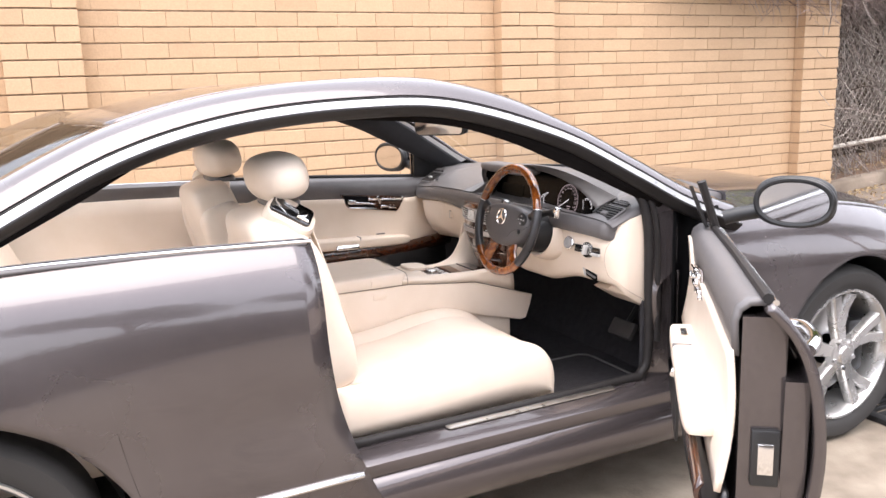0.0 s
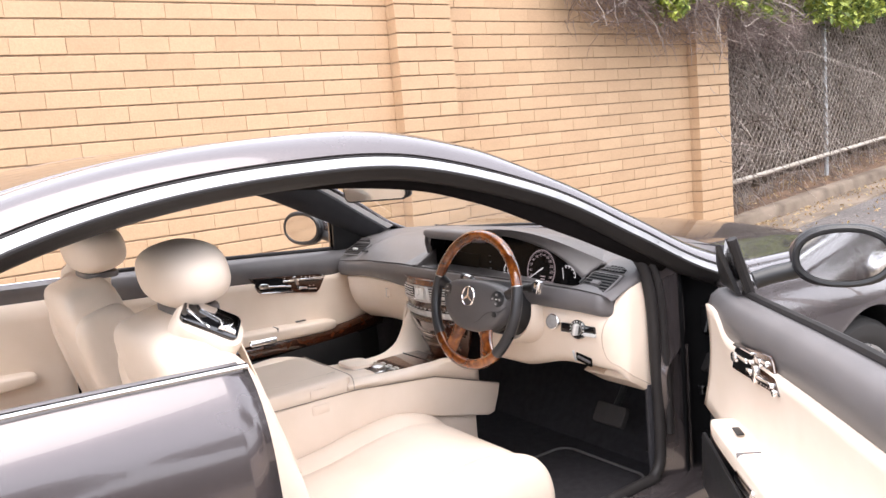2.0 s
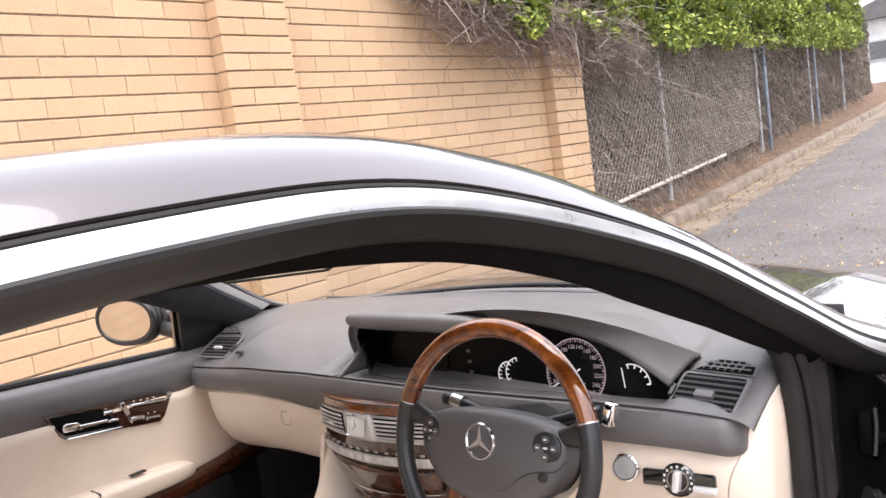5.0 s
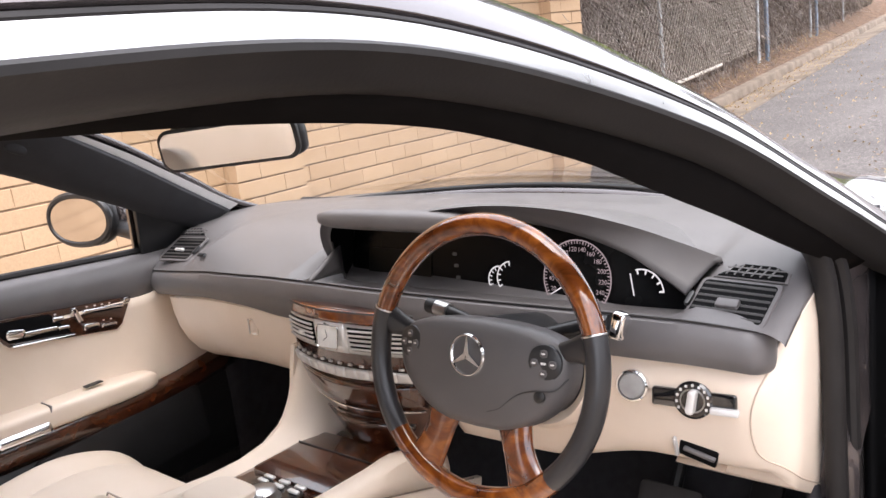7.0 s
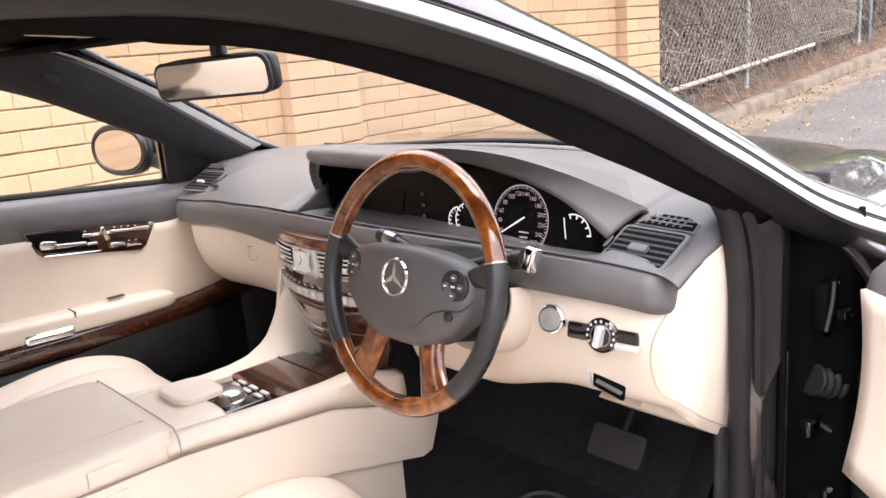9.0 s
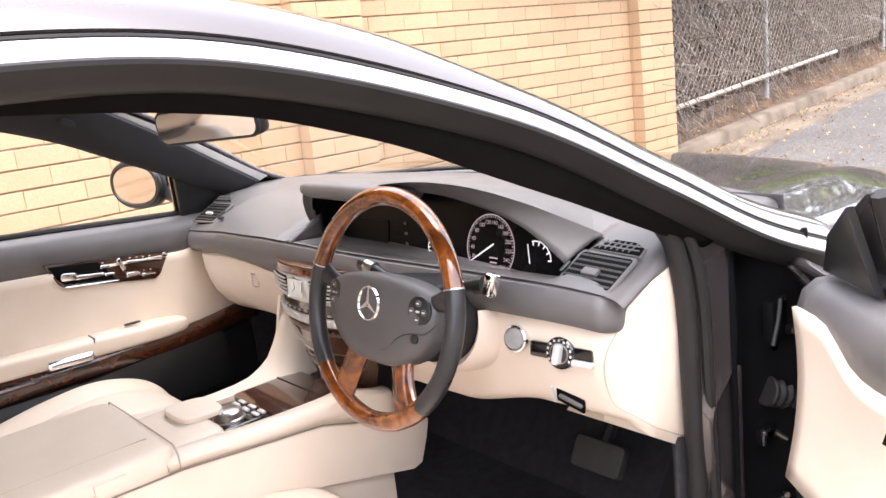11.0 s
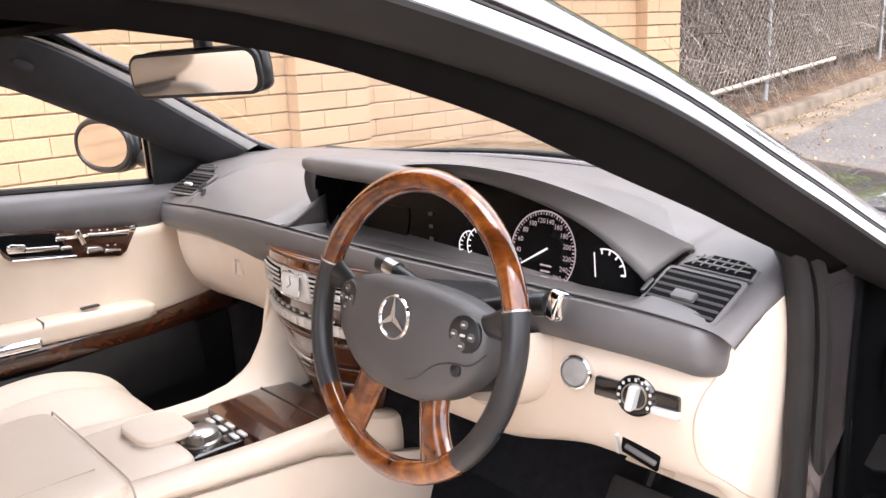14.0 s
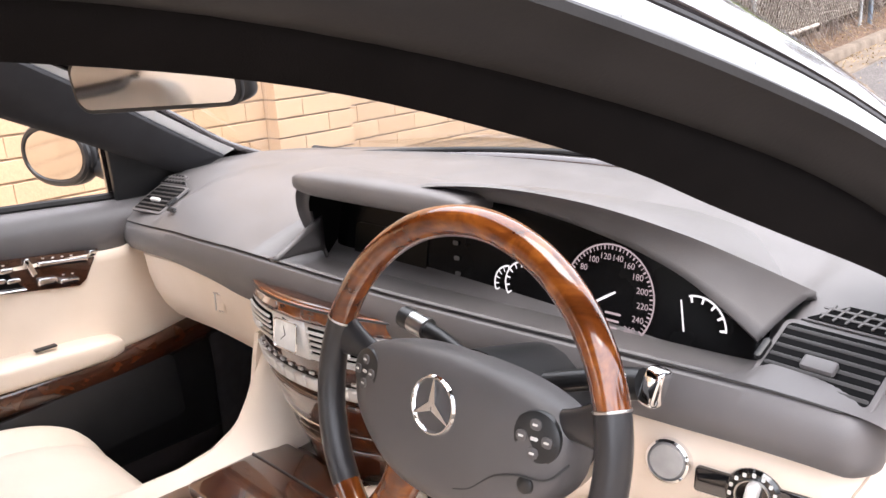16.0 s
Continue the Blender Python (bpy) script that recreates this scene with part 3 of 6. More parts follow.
def side_y(x, z):
    """How far the flank stands out from the car's middle at x, z."""
    h = max(0.0, z_top(x) - z)
    w = half_width(x)
    y = w - 0.105 * math.exp(-h / 0.085)
    y -= 0.05 * max(0.0, (0.46 - z) / 0.26) ** 2
    y += 0.018 * math.exp(-((x - AXLE_R) / 0.42) ** 2 - ((z - 0.70) / 0.12) ** 2) + 0.012 * math.exp(-((x - AXLE_F) / 0.42) ** 2 - ((z - 0.70) / 0.12) ** 2)
    y -= 0.012 * math.exp(-((z - 0.58) / 0.10) ** 2) * (1 if -2.3 < x < -0.5 else 0.3)
    return y


def arch_low(x, low):
    for c in (AXLE_F, AXLE_R):
        d = abs(x - c)
        if d < ARCH_R:
            return max(low, 0.36 + math.sqrt(ARCH_R ** 2 - d * d))
    return low


def flank(x0, x1, low=SILL_Z, skew0=None, skew1=None, side=-1, nz=22, top=0.0):
    """A body panel of the flank from x0 to x1; the skews bend its ends with height."""
    cols = set(np.linspace(x0, x1, 40))
    for c in (AXLE_F, AXLE_R):
        for k in range(41):
            a = math.pi * k / 40
            cols.add(c + ARCH_R * math.cos(a))
        cols.update((c - ARCH_R - 0.001, c + ARCH_R + 0.001))
    cols = sorted(x for x in cols if x0 - 1e-6 <= x <= x1 + 1e-6)
    bm, rows = bmesh.new(), []
    for x in cols:
        zl, zt = arch_low(x, low), z_top(x) - top
        col = []
        for j in range(nz + 1):
            z = zl + (zt - zl) * (1 - (1 - j / nz) ** 1.5)
            f = (x - x0) / (x1 - x0)
            xx = x + (1 - f) * (skew0(z) if skew0 else 0) + f * (skew1(z) if skew1 else 0)
            col.append(bm.verts.new((xx, side * side_y(xx, z), z)))
        rows.append(col)
    for a, b in zip(rows, rows[1:]):
        for j in range(nz):
            bm.faces.new((a[j], b[j], b[j + 1], a[j + 1]))
    return bm


def edge_front(z):
    return -0.05 * math.exp(-max(0, (0.96 - z)) / 0.05) - 0.05 * max(0, (0.55 - z) / 0.2) ** 2 * 0.6


def edge_rear(z):
    return 0.085 * max(0, (0.82 - z) / 0.42) ** 2


DOOR_F, DOOR_R = -0.655, -2.045
HINGE = Vector((-0.66, -0.84, 0))
OPEN = Matrix.Translation(HINGE) @ Matrix.Rotation(radians(50), 4, "Z") @ Matrix.Translation(-HINGE)
car = thing("car", (-1.5, 0, 0), "dark grey metallic coupe with cream leather interior and open driver door", "car")

for s, nm in ((-1, "near"), (1, "far")):
    part("rear_quarter_panel", flank(-4.12, DOOR_R - 0.004, skew1=edge_rear, side=s), PAINT, car, solid=0.02)
    part("front_fender", flank(DOOR_F + 0.004, 0.86, skew0=edge_front, side=s), PAINT, car, solid=0.02)
    # sill below the door
    def sill(u, v, s=s):
        x = -2.56 + 2.16 * u
        a = v * math.pi * 1.15
        return Vector((x, s * (0.845 + 0.055 * math.sin(a)), 0.265 + 0.075 * math.cos(a)))
    part("side_skirt", grid(sill, 24, 12), PAINT, car, solid=0.015)
    part("wheel_arch_liner", grid(lambda u, v, s=s: Vector((AXLE_F + 0.40 * math.cos(math.pi * u), s * (0.60 + 0.30 * v), 0.34 + 0.40 * math.sin(math.pi * u))), 28, 2), BLACK, car)
    part("wheel_arch_liner", grid(lambda u, v, s=s: Vector((AXLE_R + 0.40 * math.cos(math.pi * u), s * (0.60 + 0.30 * v), 0.34 + 0.40 * math.sin(math.pi * u))), 28, 2), BLACK, car)

# chrome strip low on the flank
for s in (-1, 1):
    def rub(x0, x1, s=s):
        return tube([(x, s * (side_y(x, 0.385) + 0.004), 0.385) for x in np.linspace(x0, x1, 14)], 0.008, 8)
    part("trim_strip", rub(-2.5, -1.975), CHROME, car, "chrome strip")
    part("trim_strip", rub(-0.69, -0.50), CHROME, car, "chrome strip")


def hood(u, v):
    x = -0.60 + 1.46 * u
    w = half_width(x) - 0.105
    y = -w + 2 * w * v
    front = 0.02 + 0.15 * (1 - (y / w) ** 2) * u
    q = 1 - abs(y / w) ** 2.4
    xx = x + front * (0.4 + 0.6 * u) + (0.16 * (1 - (y / w) ** 2) * (1 - u) if u < 1 else 0)
    return Vector((xx, y, z_top(x) + 0.004 + 0.062 * q * (1 - 0.5 * u) + 0.008 * math.exp(-((abs(y) - 0.62) / 0.03) ** 2)))


part("hood", grid(hood, 40, 40), PAINT, car, solid=0.015)


def front(u, v):
    y = -0.70 + 1.40 * u
    top = z_top(0.86) + 0.004 + 0.031 * max(0.0, 1 - abs(y / 0.58) ** 2.4)
    return Vector((0.85 + 0.20 * (1 - (y / 0.70) ** 2) + 0.045 * math.sin(math.pi * v), y, top + (0.2 - top) * v))


part("front_bumper", grid(front, 28, 12), PAINT, car, solid=0.02)

# roof rail line, in the leaning plane of the side glass
RAIL = smooth_line([(-2.98, 0, 1.03), (-2.76, 0, 1.145), (-2.48, 0, 1.272), (-2.185, 0, 1.345), (-1.85, 0, 1.372), (-1.53, 0, 1.357), (-1.18, 0, 1.250), (-0.94, 0, 1.120), (-0.76, 0, 1.014), (-0.57, 0, 0.938)], 90)


def rail_point(k, a=0.0, b=0.0, side=-1):
    """On the rail: a metres towards the window's middle, b metres outwards."""
    p = RAIL[max(0, min(90, k))]
    d = (RAIL[min(90, k + 1)] - RAIL[max(0, k - 1)]).normalized()
    inw = Vector((d.z, 0, -d.x))
    if a < 0:
        f = max(0.0, min(1.0, (p.x + 1.36) / 0.22))
        f = 1 - 0.35 * f * f * (3 - 2 * f)
        a, b = a * f, b * f
    if inw.z > 0:
        inw = -inw
    x, z = p.x + inw.x * a, p.z + inw.z * a
    y = -0.865 + 0.5 * (z - 0.95)
    return Vector((x, -side * (y - 0.894 * b), z + 0.447 * b))


def rail_band(profile, side, k0=0, k1=90):
    n = len(profile) - 1
    return grid(lambda u, v: rail_point(round(k0 + (k1 - k0) * u), *profile[round(v * n)], side), k1 - k0, n)


for s in (-1, 1):
    part("roof_rail", rail_band([(-0.096, -0.088), (-0.078, -0.046), (-0.052, -0.016), (-0.025, -0.002), (-0.004, 0.002), (0.0, -0.004)], s), PAINT, car, solid=0.012)
    part("roof_seam", rail_band([(-0.001, 0.0), (0.0, 0.0012), (0.0028, 0.0012), (0.0036, 0.0)], s), RUBBER, car)
    part("window_surround", rail_band([(0.0030, -0.003), (0.0046, 0.001), (0.018, 0.001), (0.024, 0.0), (0.027, -0.004)], s), SILVER, car, "satin silver window surround")
    part("window_seal", rail_band([(0.024, -0.02), (0.025, 0.002), (0.027, 0.009), (0.031, 0.012), (0.035, 0.010), (0.037, 0.0), (0.040, -0.010), (0.043, -0.020), (0.042, -0.035), (0.035, -0.050)], s), RUBBER, car, "black rubber window seal")


PILLAR = surface("charcoal_pillar_cloth_lit", (0.030, 0.030, 0.034), None, 0.8, 0, 30.0, 1500.0, 0.2, spec=0.3)
WINDOW_EDGE = smooth_line([(-2.95, 0.80, 0.99), (-2.6, 0.715, 1.15), (-2.4, 0.66, 1.245), (-2.17, 0.62, 1.304), (-1.95, 0.615, 1.320), (-1.775, 0.616, 1.312), (-1.62, 0.624, 1.297), (-1.49, 0.635, 1.274), (-1.375, 0.654, 1.237), (-1.30, 0.67, 1.207), (-1.235, 0.682, 1.176), (-1.155, 0.70, 1.138), (-1.07, 0.72, 1.098), (-0.96, 0.745, 1.043), (-0.84, 0.772, 0.985)], 90)
SCREEN_EDGE = smooth_line([(-2.95, 0.60, 1.10), (-2.6, 0.56, 1.22), (-2.4, 0.55, 1.29), (-2.17, 0.54, 1.33), (-1.95, 0.535, 1.35), (-1.78, 0.53, 1.352), (-1.63, 0.53, 1.352), (-1.50, 0.545, 1.345), (-1.40, 0.565, 1.328), (-1.31, 0.585, 1.308), (-1.23, 0.605, 1.275), (-1.14, 0.63, 1.228), (-1.05, 0.655, 1.178), (-0.92, 0.692, 1.10), (-0.775, 0.736, 1.016)], 90)


def rail_k(x):
    return min(range(91), key=lambda k: abs(RAIL[k].x - x))


INNER_X, INNER_Y, INNER_Z = zip(*[tuple(rail_point(k, 0.036, -0.03, 1)) for k in range(91)])


def pillar(u, v, s):
    """The padded trim of a roof pillar, from the side glass over to the windscreen."""
    k = round(u * 90)
    a, b = WINDOW_EDGE[k].copy(), SCREEN_EDGE[k].copy()
    o = Vector((a.x, interp(a.x, INNER_X, INNER_Y), max(interp(a.x, INNER_X, INNER_Z), a.z + 0.004)))
    rows = (o, o.lerp(a, 0.6) + Vector((0, 0.006, 0)), a + Vector((0, 0.006, 0.0)), a.lerp(b, 0.10) + Vector((-0.004, -0.006, 0.0)), a.lerp(b, 0.42) + Vector((-0.008, -0.010, 0.002)), a.lerp(b, 0.80) + Vector((-0.006, -0.008, 0.003)), b + Vector((0, -0.002, 0)), b + Vector((0.010, 0.003, 0.002)))
    p = rows[round(v * 7)]
    return Vector((p.x, s * p.y, p.z))


# the near trim takes the darker headliner cloth, its shade put into the colour
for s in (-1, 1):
    pt = part("pillar_trim", grid(lambda u, v, s=s: pillar(u, v, s), 90, 7), PILLAR if s > 0 else HEADLINE, car, "charcoal cloth pillar trim, near one coloured darker for shade", solid=0.004)
    part("trim_joint", tube([pillar(50 / 90, q / 7, s) + Vector((-0.001, -s * 0.002, -0.001)) for q in range(1, 7)], 0.0016, 6), RUBBER, pt)


KA, KH, KR = 90, rail_k(-1.30), rail_k(-2.45)


def shell(k0, k1, bow, crown, inset=(-0.096, -0.088), lift=0.0):
    def fn(u, v):
        kf = k0 + (k1 - k0) * u
        k = int(math.floor(kf))
        f = kf - k
        a = rail_point(k, *inset).lerp(rail_point(min(90, k + 1), *inset), f)
        y = a.y * (1 - 2 * v)
        q = 1 - (2 * v - 1) ** 2
        return Vector((a.x + bow(u) * q, y, a.z + crown(u) * q + lift))
    return grid(fn, 26, 26)


part("roof_panel", shell(KH, KR, lambda u: 0.10 * (1 - u) - 0.1 * u, lambda u: 0.002), PAINT, car, solid=0.012)
part("headliner", shell(KH - 1, KR + 2, lambda u: 0.06 * (1 - u) - 0.08 * u, lambda u: 0.006, (-0.088, -0.122), -0.004), HEADLINE, car, "dark cloth headliner")
w = part("windscreen", shell(KA, KH, lambda u: 0.26 * (1 - u) + 0.10 * u, lambda u: 0.010 * u + 0.02), PANE, car)
w.visible_shadow = False
w = part("rear_window", shell(KR, 0, lambda u: -0.1 - 0.12 * u, lambda u: 0.03), PANE, car)
w.visible_shadow = False
part("boot_lid", grid(lambda u, v: Vector((-2.95 - 1.17 * u - 0.12 * (1 - (2 * v - 1) ** 2) * u, (half_width(-2.95 - 1.17 * u) - 0.1) * (2 * v - 1), z_top(-2.95 - 1.17 * u) + 0.005 + 0.05 * (1 - (2 * v - 1) ** 4))), 16, 20), PAINT, car, solid=0.015)
part("rear_bumper", grid(lambda u, v: Vector((-4.12 - 0.16 * math.sin(math.pi * u) - 0.05 * math.sin(math.pi * v), -0.74 + 1.48 * u, 0.22 + 0.66 * v)), 20, 8), PAINT, car, solid=0.02)
part("underbody", box((-1.5, 0, 0.2), (5.0, 1.5, 0.08), 0.03), BLACK, car)
part("cowl", grid(lambda u, v: Vector((-0.66 + 0.27 * (1 - (2 * u - 1) ** 2) + 0.10 * v, -0.80 + 1.6 * u, 0.985 + 0.035 * (1 - (2 * u - 1) ** 2) - 0.02 * v)), 20, 3), BLACK, car, solid=0.01)


def wheel(x, side):
    """A tyre and a five-spoke rim; the outer face looks to the side."""
    y = side * 0.875
    m = basis((x, y, 0.345), (1, 0, 0), (0, side, 0))
    tyre = part("wheel", lathe([(0.252, -0.22), (0.300, -0.235), (0.335, -0.225), (0.345, -0.19), (0.3455, -0.12), (0.345, -0.04), (0.338, -0.008), (0.318, 0.01), (0.285, 0.012), (0.258, 0.0), (0.25, -0.01)], m, 64), TYRE, car, "low-profile black tyre")
    part("rim", lathe([(0.250, -0.21), (0.235, -0.2), (0.228, -0.06), (0.236, -0.012), (0.246, 0.003), (0.253, 0.004), (0.255, -0.004)], m, 56), ALLOY, tyre, "silver alloy rim")
    bm = bmesh.new()
    for k in range(5):
        for dd in (-1, 1):
            a0 = 2 * math.pi * k / 5 + math.pi / 2
            pts = []
            for f in (0.0, 0.35, 0.7, 1.0):
                r = 0.045 + 0.19 * f
                an = a0 + dd * (0.05 + 0.14 * f ** 1.6)
                pts.append((Vector((r * math.cos(an), r * math.sin(an), -0.012 - 0.016 * math.sin(math.pi * f))), an, 0.020 + 0.004 * f))
            rings = []
            for p, an, w in pts:
                t = Vector((-math.sin(an), math.cos(an), 0))
                rings.append([bm.verts.new(p + t * q[0] * w + Vector((0, 0, q[1]))) for q in ((-1, -0.03), (-1, -0.005), (-0.7, 0.006), (0.7, 0.006), (1, -0.005), (1, -0.03))])
            for a, b in zip(rings, rings[1:]):
                for j in range(6):
                    bm.faces.new((a[j], b[j], b[(j + 1) % 6], a[(j + 1) % 6]))
    bm.transform(m)
    part("spokes", bm, ALLOY, tyre, "silver five-spoke face")
    part("hub_cap", lathe([(0.0, 0.012), (0.03, 0.01), (0.036, 0.002), (0.06, -0.002), (0.068, -0.03)], m, 32), ALLOY, tyre)
    for k in range(5):
        a = 2 * math.pi * (k + 0.5) / 5 + math.pi / 2
        part("wheel_bolt", lathe([(0.0, 0.006), (0.009, 0.006), (0.010, -0.01)], m @ Matrix.Translation((0.053 * math.cos(a), 0.053 * math.sin(a), -0.002)), 8), CHROME, tyre)
    part("brake_disc", lathe([(0.06, -0.09), (0.175, -0.09), (0.175, -0.105)], m, 48), SILVER, tyre)
    part("brake_caliper", slab(rounded(0.09, 0.21, 0.02), 0.07, m @ Matrix.Translation((-0.13 * side, 0, -0.12)), 0.008), BLACK, tyre)


for x in (AXLE_F, AXLE_R):
    for s in (-1, 1):
        wheel(x, s)


# ---- inside the car ----
def ease(f):
    f = max(0.0, min(1.0, f))
    return f * f * (3 - 2 * f)


def cluster_zone(y):
    return ease((0.15 - y) / 0.05) * ease((y + 0.622) / 0.035)


PAD_TOP = [(-0.55, 0.998), (-0.66, 1.008), (-0.78, 1.013), (-0.885, 1.006), (-0.945, 0.991), (-0.985, 0.976)]
PAD_CLUSTER = [(-0.55, 0.998), (-0.66, 1.008), (-0.78, 1.010), (-0.87, 0.99), (-0.925, 0.936), (-0.975, 0.940)]
PAD_END = [(-0.55, 0.998), (-0.66, 1.008), (-0.78, 1.010), (-0.86, 1.001), (-0.915, 0.978), (-0.965, 0.956)]


def dash_bow(y):
    """The dashboard's edge stands further back in the middle."""
    return -0.065 * max(-0.25, 1 - (y / 0.7) ** 2)


def crease(y):
    """The stitched line between the upper pad and the roll below it."""
    z = soft_interp(y, [-0.78, -0.727, -0.66, -0.59, -0.47, -0.3, 0.05, 0.2, 0.45, 0.8], [0.922, 0.940, 0.950, 0.955, 0.960, 0.963, 0.966, 0.965, 0.952, 0.915], 0.03)
    return -1.012 + dash_bow(y), z


def roll_low(y):
    return soft_interp(y, [-0.76, -0.705, -0.64, -0.49, -0.2, 0.18, 0.28, 0.4, 0.5, 0.7, 0.8], [0.870, 0.877, 0.884, 0.890, 0.890, 0.880, 0.888, 0.888, 0.884, 0.862, 0.850], 0.03)


def end_line(x):
    """Where the charcoal end of the dashboard gives way to the cream side cap."""
    return interp(x, [-1.012, -0.98, -0.93, -0.88, -0.84], [0.921, 0.937, 0.951, 0.964, 0.972])


def dash_point(y, k):
    w, e = cluster_zone(y), ease((abs(y) - 0.52) / 0.08)
    xc, zc = crease(y)
    low = roll_low(y)
    if k < 6:
        p = [a + (b - a) * e for a, b in zip(PAD_TOP[k], PAD_END[k])]
        p = [a + (b - a) * w for a, b in zip(p, PAD_CLUSTER[k])]
        x, z = p[0] + dash_bow(y) * k / 6, p[1]
        x += (0.24, 0.12, 0, 0, 0, 0)[k] * (1 - (y / 0.78) ** 2)
    else:
        x, z = ((xc, zc), (xc + 0.004, zc - 0.003), (xc - 0.003, zc - 0.007), (xc - 0.009, zc - 0.022), (xc - 0.011, (zc + low) / 2 - 0.006), (xc - 0.009, low + 0.018), (xc - 0.002, low + 0.005), (xc + 0.010, low), (xc + 0.07, low + 0.006))[k - 6]
    f = max(0.0, min(1.0, (-0.700 - y) / 0.05))
    if f > 0:
        a = f * math.pi / 2
        if k > 6:
            y = -0.700 - 0.027 * math.sin(a)
            x += 0.04 * (1 - math.cos(a))
            z += (0.010 if k > 11 else 0.004 if k > 10 else 0.0) * (1 - math.cos(a))
        else:
            y = -0.700 - 0.046 * math.sin(a)
            z += (min(z, end_line(x)) - 0.004 - z) * (1 - math.cos(a)) ** 1.5
    return Vector((x, y, z))


dash = part("dashboard", grid(lambda u, v: dash_point(-0.75 + 1.52 * u, round(v * 14)), 200, 14), DARK, car, "charcoal leather dashboard", solid=0.010)
SEAMLINE = surface("dark_seam", (0.03, 0.028, 0.028))
for a, b in ((0.755, 0.115), (-0.14, -0.715)):
    part("stitched_crease", tube([dash_point(y, 7) + Vector((-0.003, 0, 0.001)) for y in np.linspace(a, b, 30)], 0.0013, 6), SEAMLINE, dash)
part("dash_button", slab(rounded(0.026, 0.009, 0.002), 0.003, basis(dash_point(0.50, 5) + Vector((-0.008, 0, 0.0)), (0.02, -1, 0), (-0.5, 0, 0.86)), 0.001), BLACK, dash)
# the short wedge that closes the display's side
part("display_cheek", grid(lambda u, v: (Vector(crease(0.092)[:1] + (0.092 - 0.012 * v, crease(0.092)[1] + 0.001)).lerp(Vector((-0.968, 0.108, 0.950 + 0.055 * v)), u)), 8, 4), DARK, dash, "charcoal leather display cheek", solid=0.008)


# visor over the instruments: an outer ridge, an inner edge and the dark panel inside it
RIDGE = smooth_line([(-0.975, 0.108, 0.950), (-0.998, 0.113, 1.005), (-1.011, 0.098, 1.050), (-1.016, 0.06, 1.069), (-1.016, -0.03, 1.072), (-1.012, -0.11, 1.074), (-1.006, -0.20, 1.090), (-1.0, -0.31, 1.097), (-0.985, -0.42, 1.088), (-0.955, -0.51, 1.062), (-0.92, -0.575, 1.030), (-0.886, -0.622, 1.001)], 80)
INNER = smooth_line([(-0.966, 0.102, 0.935), (-0.984, 0.104, 0.998), (-0.993, 0.089, 1.042), (-0.993, 0.05, 1.057), (-0.982, -0.03, 1.055), (-0.98, -0.11, 1.057), (-0.975, -0.20, 1.070), (-0.97, -0.31, 1.068), (-0.962, -0.42, 1.048), (-0.957, -0.50, 1.022), (-0.955, -0.555, 0.992), (-0.957, -0.597, 0.966)], 80)


def visor(u, v):
    k = round(u * 80)
    r, i = RIDGE[k], INNER[k]
    if v < 0.34:
        f = v / 0.33
        q = i.lerp(r, f)
        return q + Vector((0.004, 0, 0.003)) * math.sin(math.pi * f)
    f = (v - 0.34) / 0.66
    base = Vector((-0.70 - 0.16 * ease((u - 0.72) / 0.28), r.y * (1 + 0.02 * f), 1.006 - 0.045 * ease((u - 0.72) / 0.28)))
    if k < 10:
        base = Vector((-0.80, 0.112, 0.985 + 0.015 * k / 10))
    q = r.lerp(base, f)
    q.z += 0.012 * math.sin(math.pi * f) ** 0.7 * (1 - ease((u - 0.72) / 0.28) if k > 8 else 0.2)
    return q


part("instrument_hood", grid(visor, 80, 18), DARK, dash, "charcoal leather hood over the instruments", solid=0.005)


part("display_hood", pillow((-0.984, -0.075, 1.068), (0.038, 0.182, 0.020), (0.6, 0.3)), DARK, dash, "charcoal leather hood over the display")


def screen_face(u, v):
    k = round(u * 80)
    i = INNER[k]
    z0 = 0.905
    return Vector((-0.955 + 0.03 * v + (0.004 if k in (0, 80) else 0), i.y * 0.995, z0 + (i.z + 0.004 - z0) * v))


# underside of the hood, its shade painted in near-black
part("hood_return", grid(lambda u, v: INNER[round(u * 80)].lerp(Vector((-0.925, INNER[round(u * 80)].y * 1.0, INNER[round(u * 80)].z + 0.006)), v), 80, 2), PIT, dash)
part("instrument_panel", grid(screen_face, 80, 4), SCREEN, dash, "dark glass instrument panel")

WHITE_LIT = glow("lit_dial_white", (0.75, 0.72, 0.74), 0.42)
PINK_LIT = glow("lit_dial_rim", (0.62, 0.49, 0.52), 0.23)
FACE_N = Vector((-1, 0, 0.2)).normalized()


def face_pose(y, z, lift=0.004):
    v = (z - 0.892) / 0.17
    return basis(Vector((-0.955 + 0.03 * v, y, z)) + FACE_N * lift, (0, -1, 0), FACE_N)


def arc_band(m, r0, r1, a0, a1, n=36):
    bm = grid(lambda u, v: Vector(((r0 + (r1 - r0) * v) * math.cos(radians(a0 + (a1 - a0) * u)), (r0 + (r1 - r0) * v) * math.sin(radians(a0 + (a1 - a0) * u)), 0)), n, 1)
    bm.transform(m)
    return bm


def lettering(name, words, size, m, material, parent):
    """Built-in font letters as a flat mesh, centred at m."""
    c = bpy.data.curves.new("letters", "FONT")
    c.body, c.size, c.align_x, c.align_y = words, size, "CENTER", "CENTER"
    tmp = new("letters", c)
    me = bpy.data.meshes.new_from_object(tmp.evaluated_get(bpy.context.evaluated_depsgraph_get()))
    bpy.data.objects.remove(tmp)
    bm = bmesh.new()
    bm.from_mesh(me)
    bpy.data.meshes.remove(me)
    bm.transform(m)
    return part(name, bm, material, parent, smooth=False)


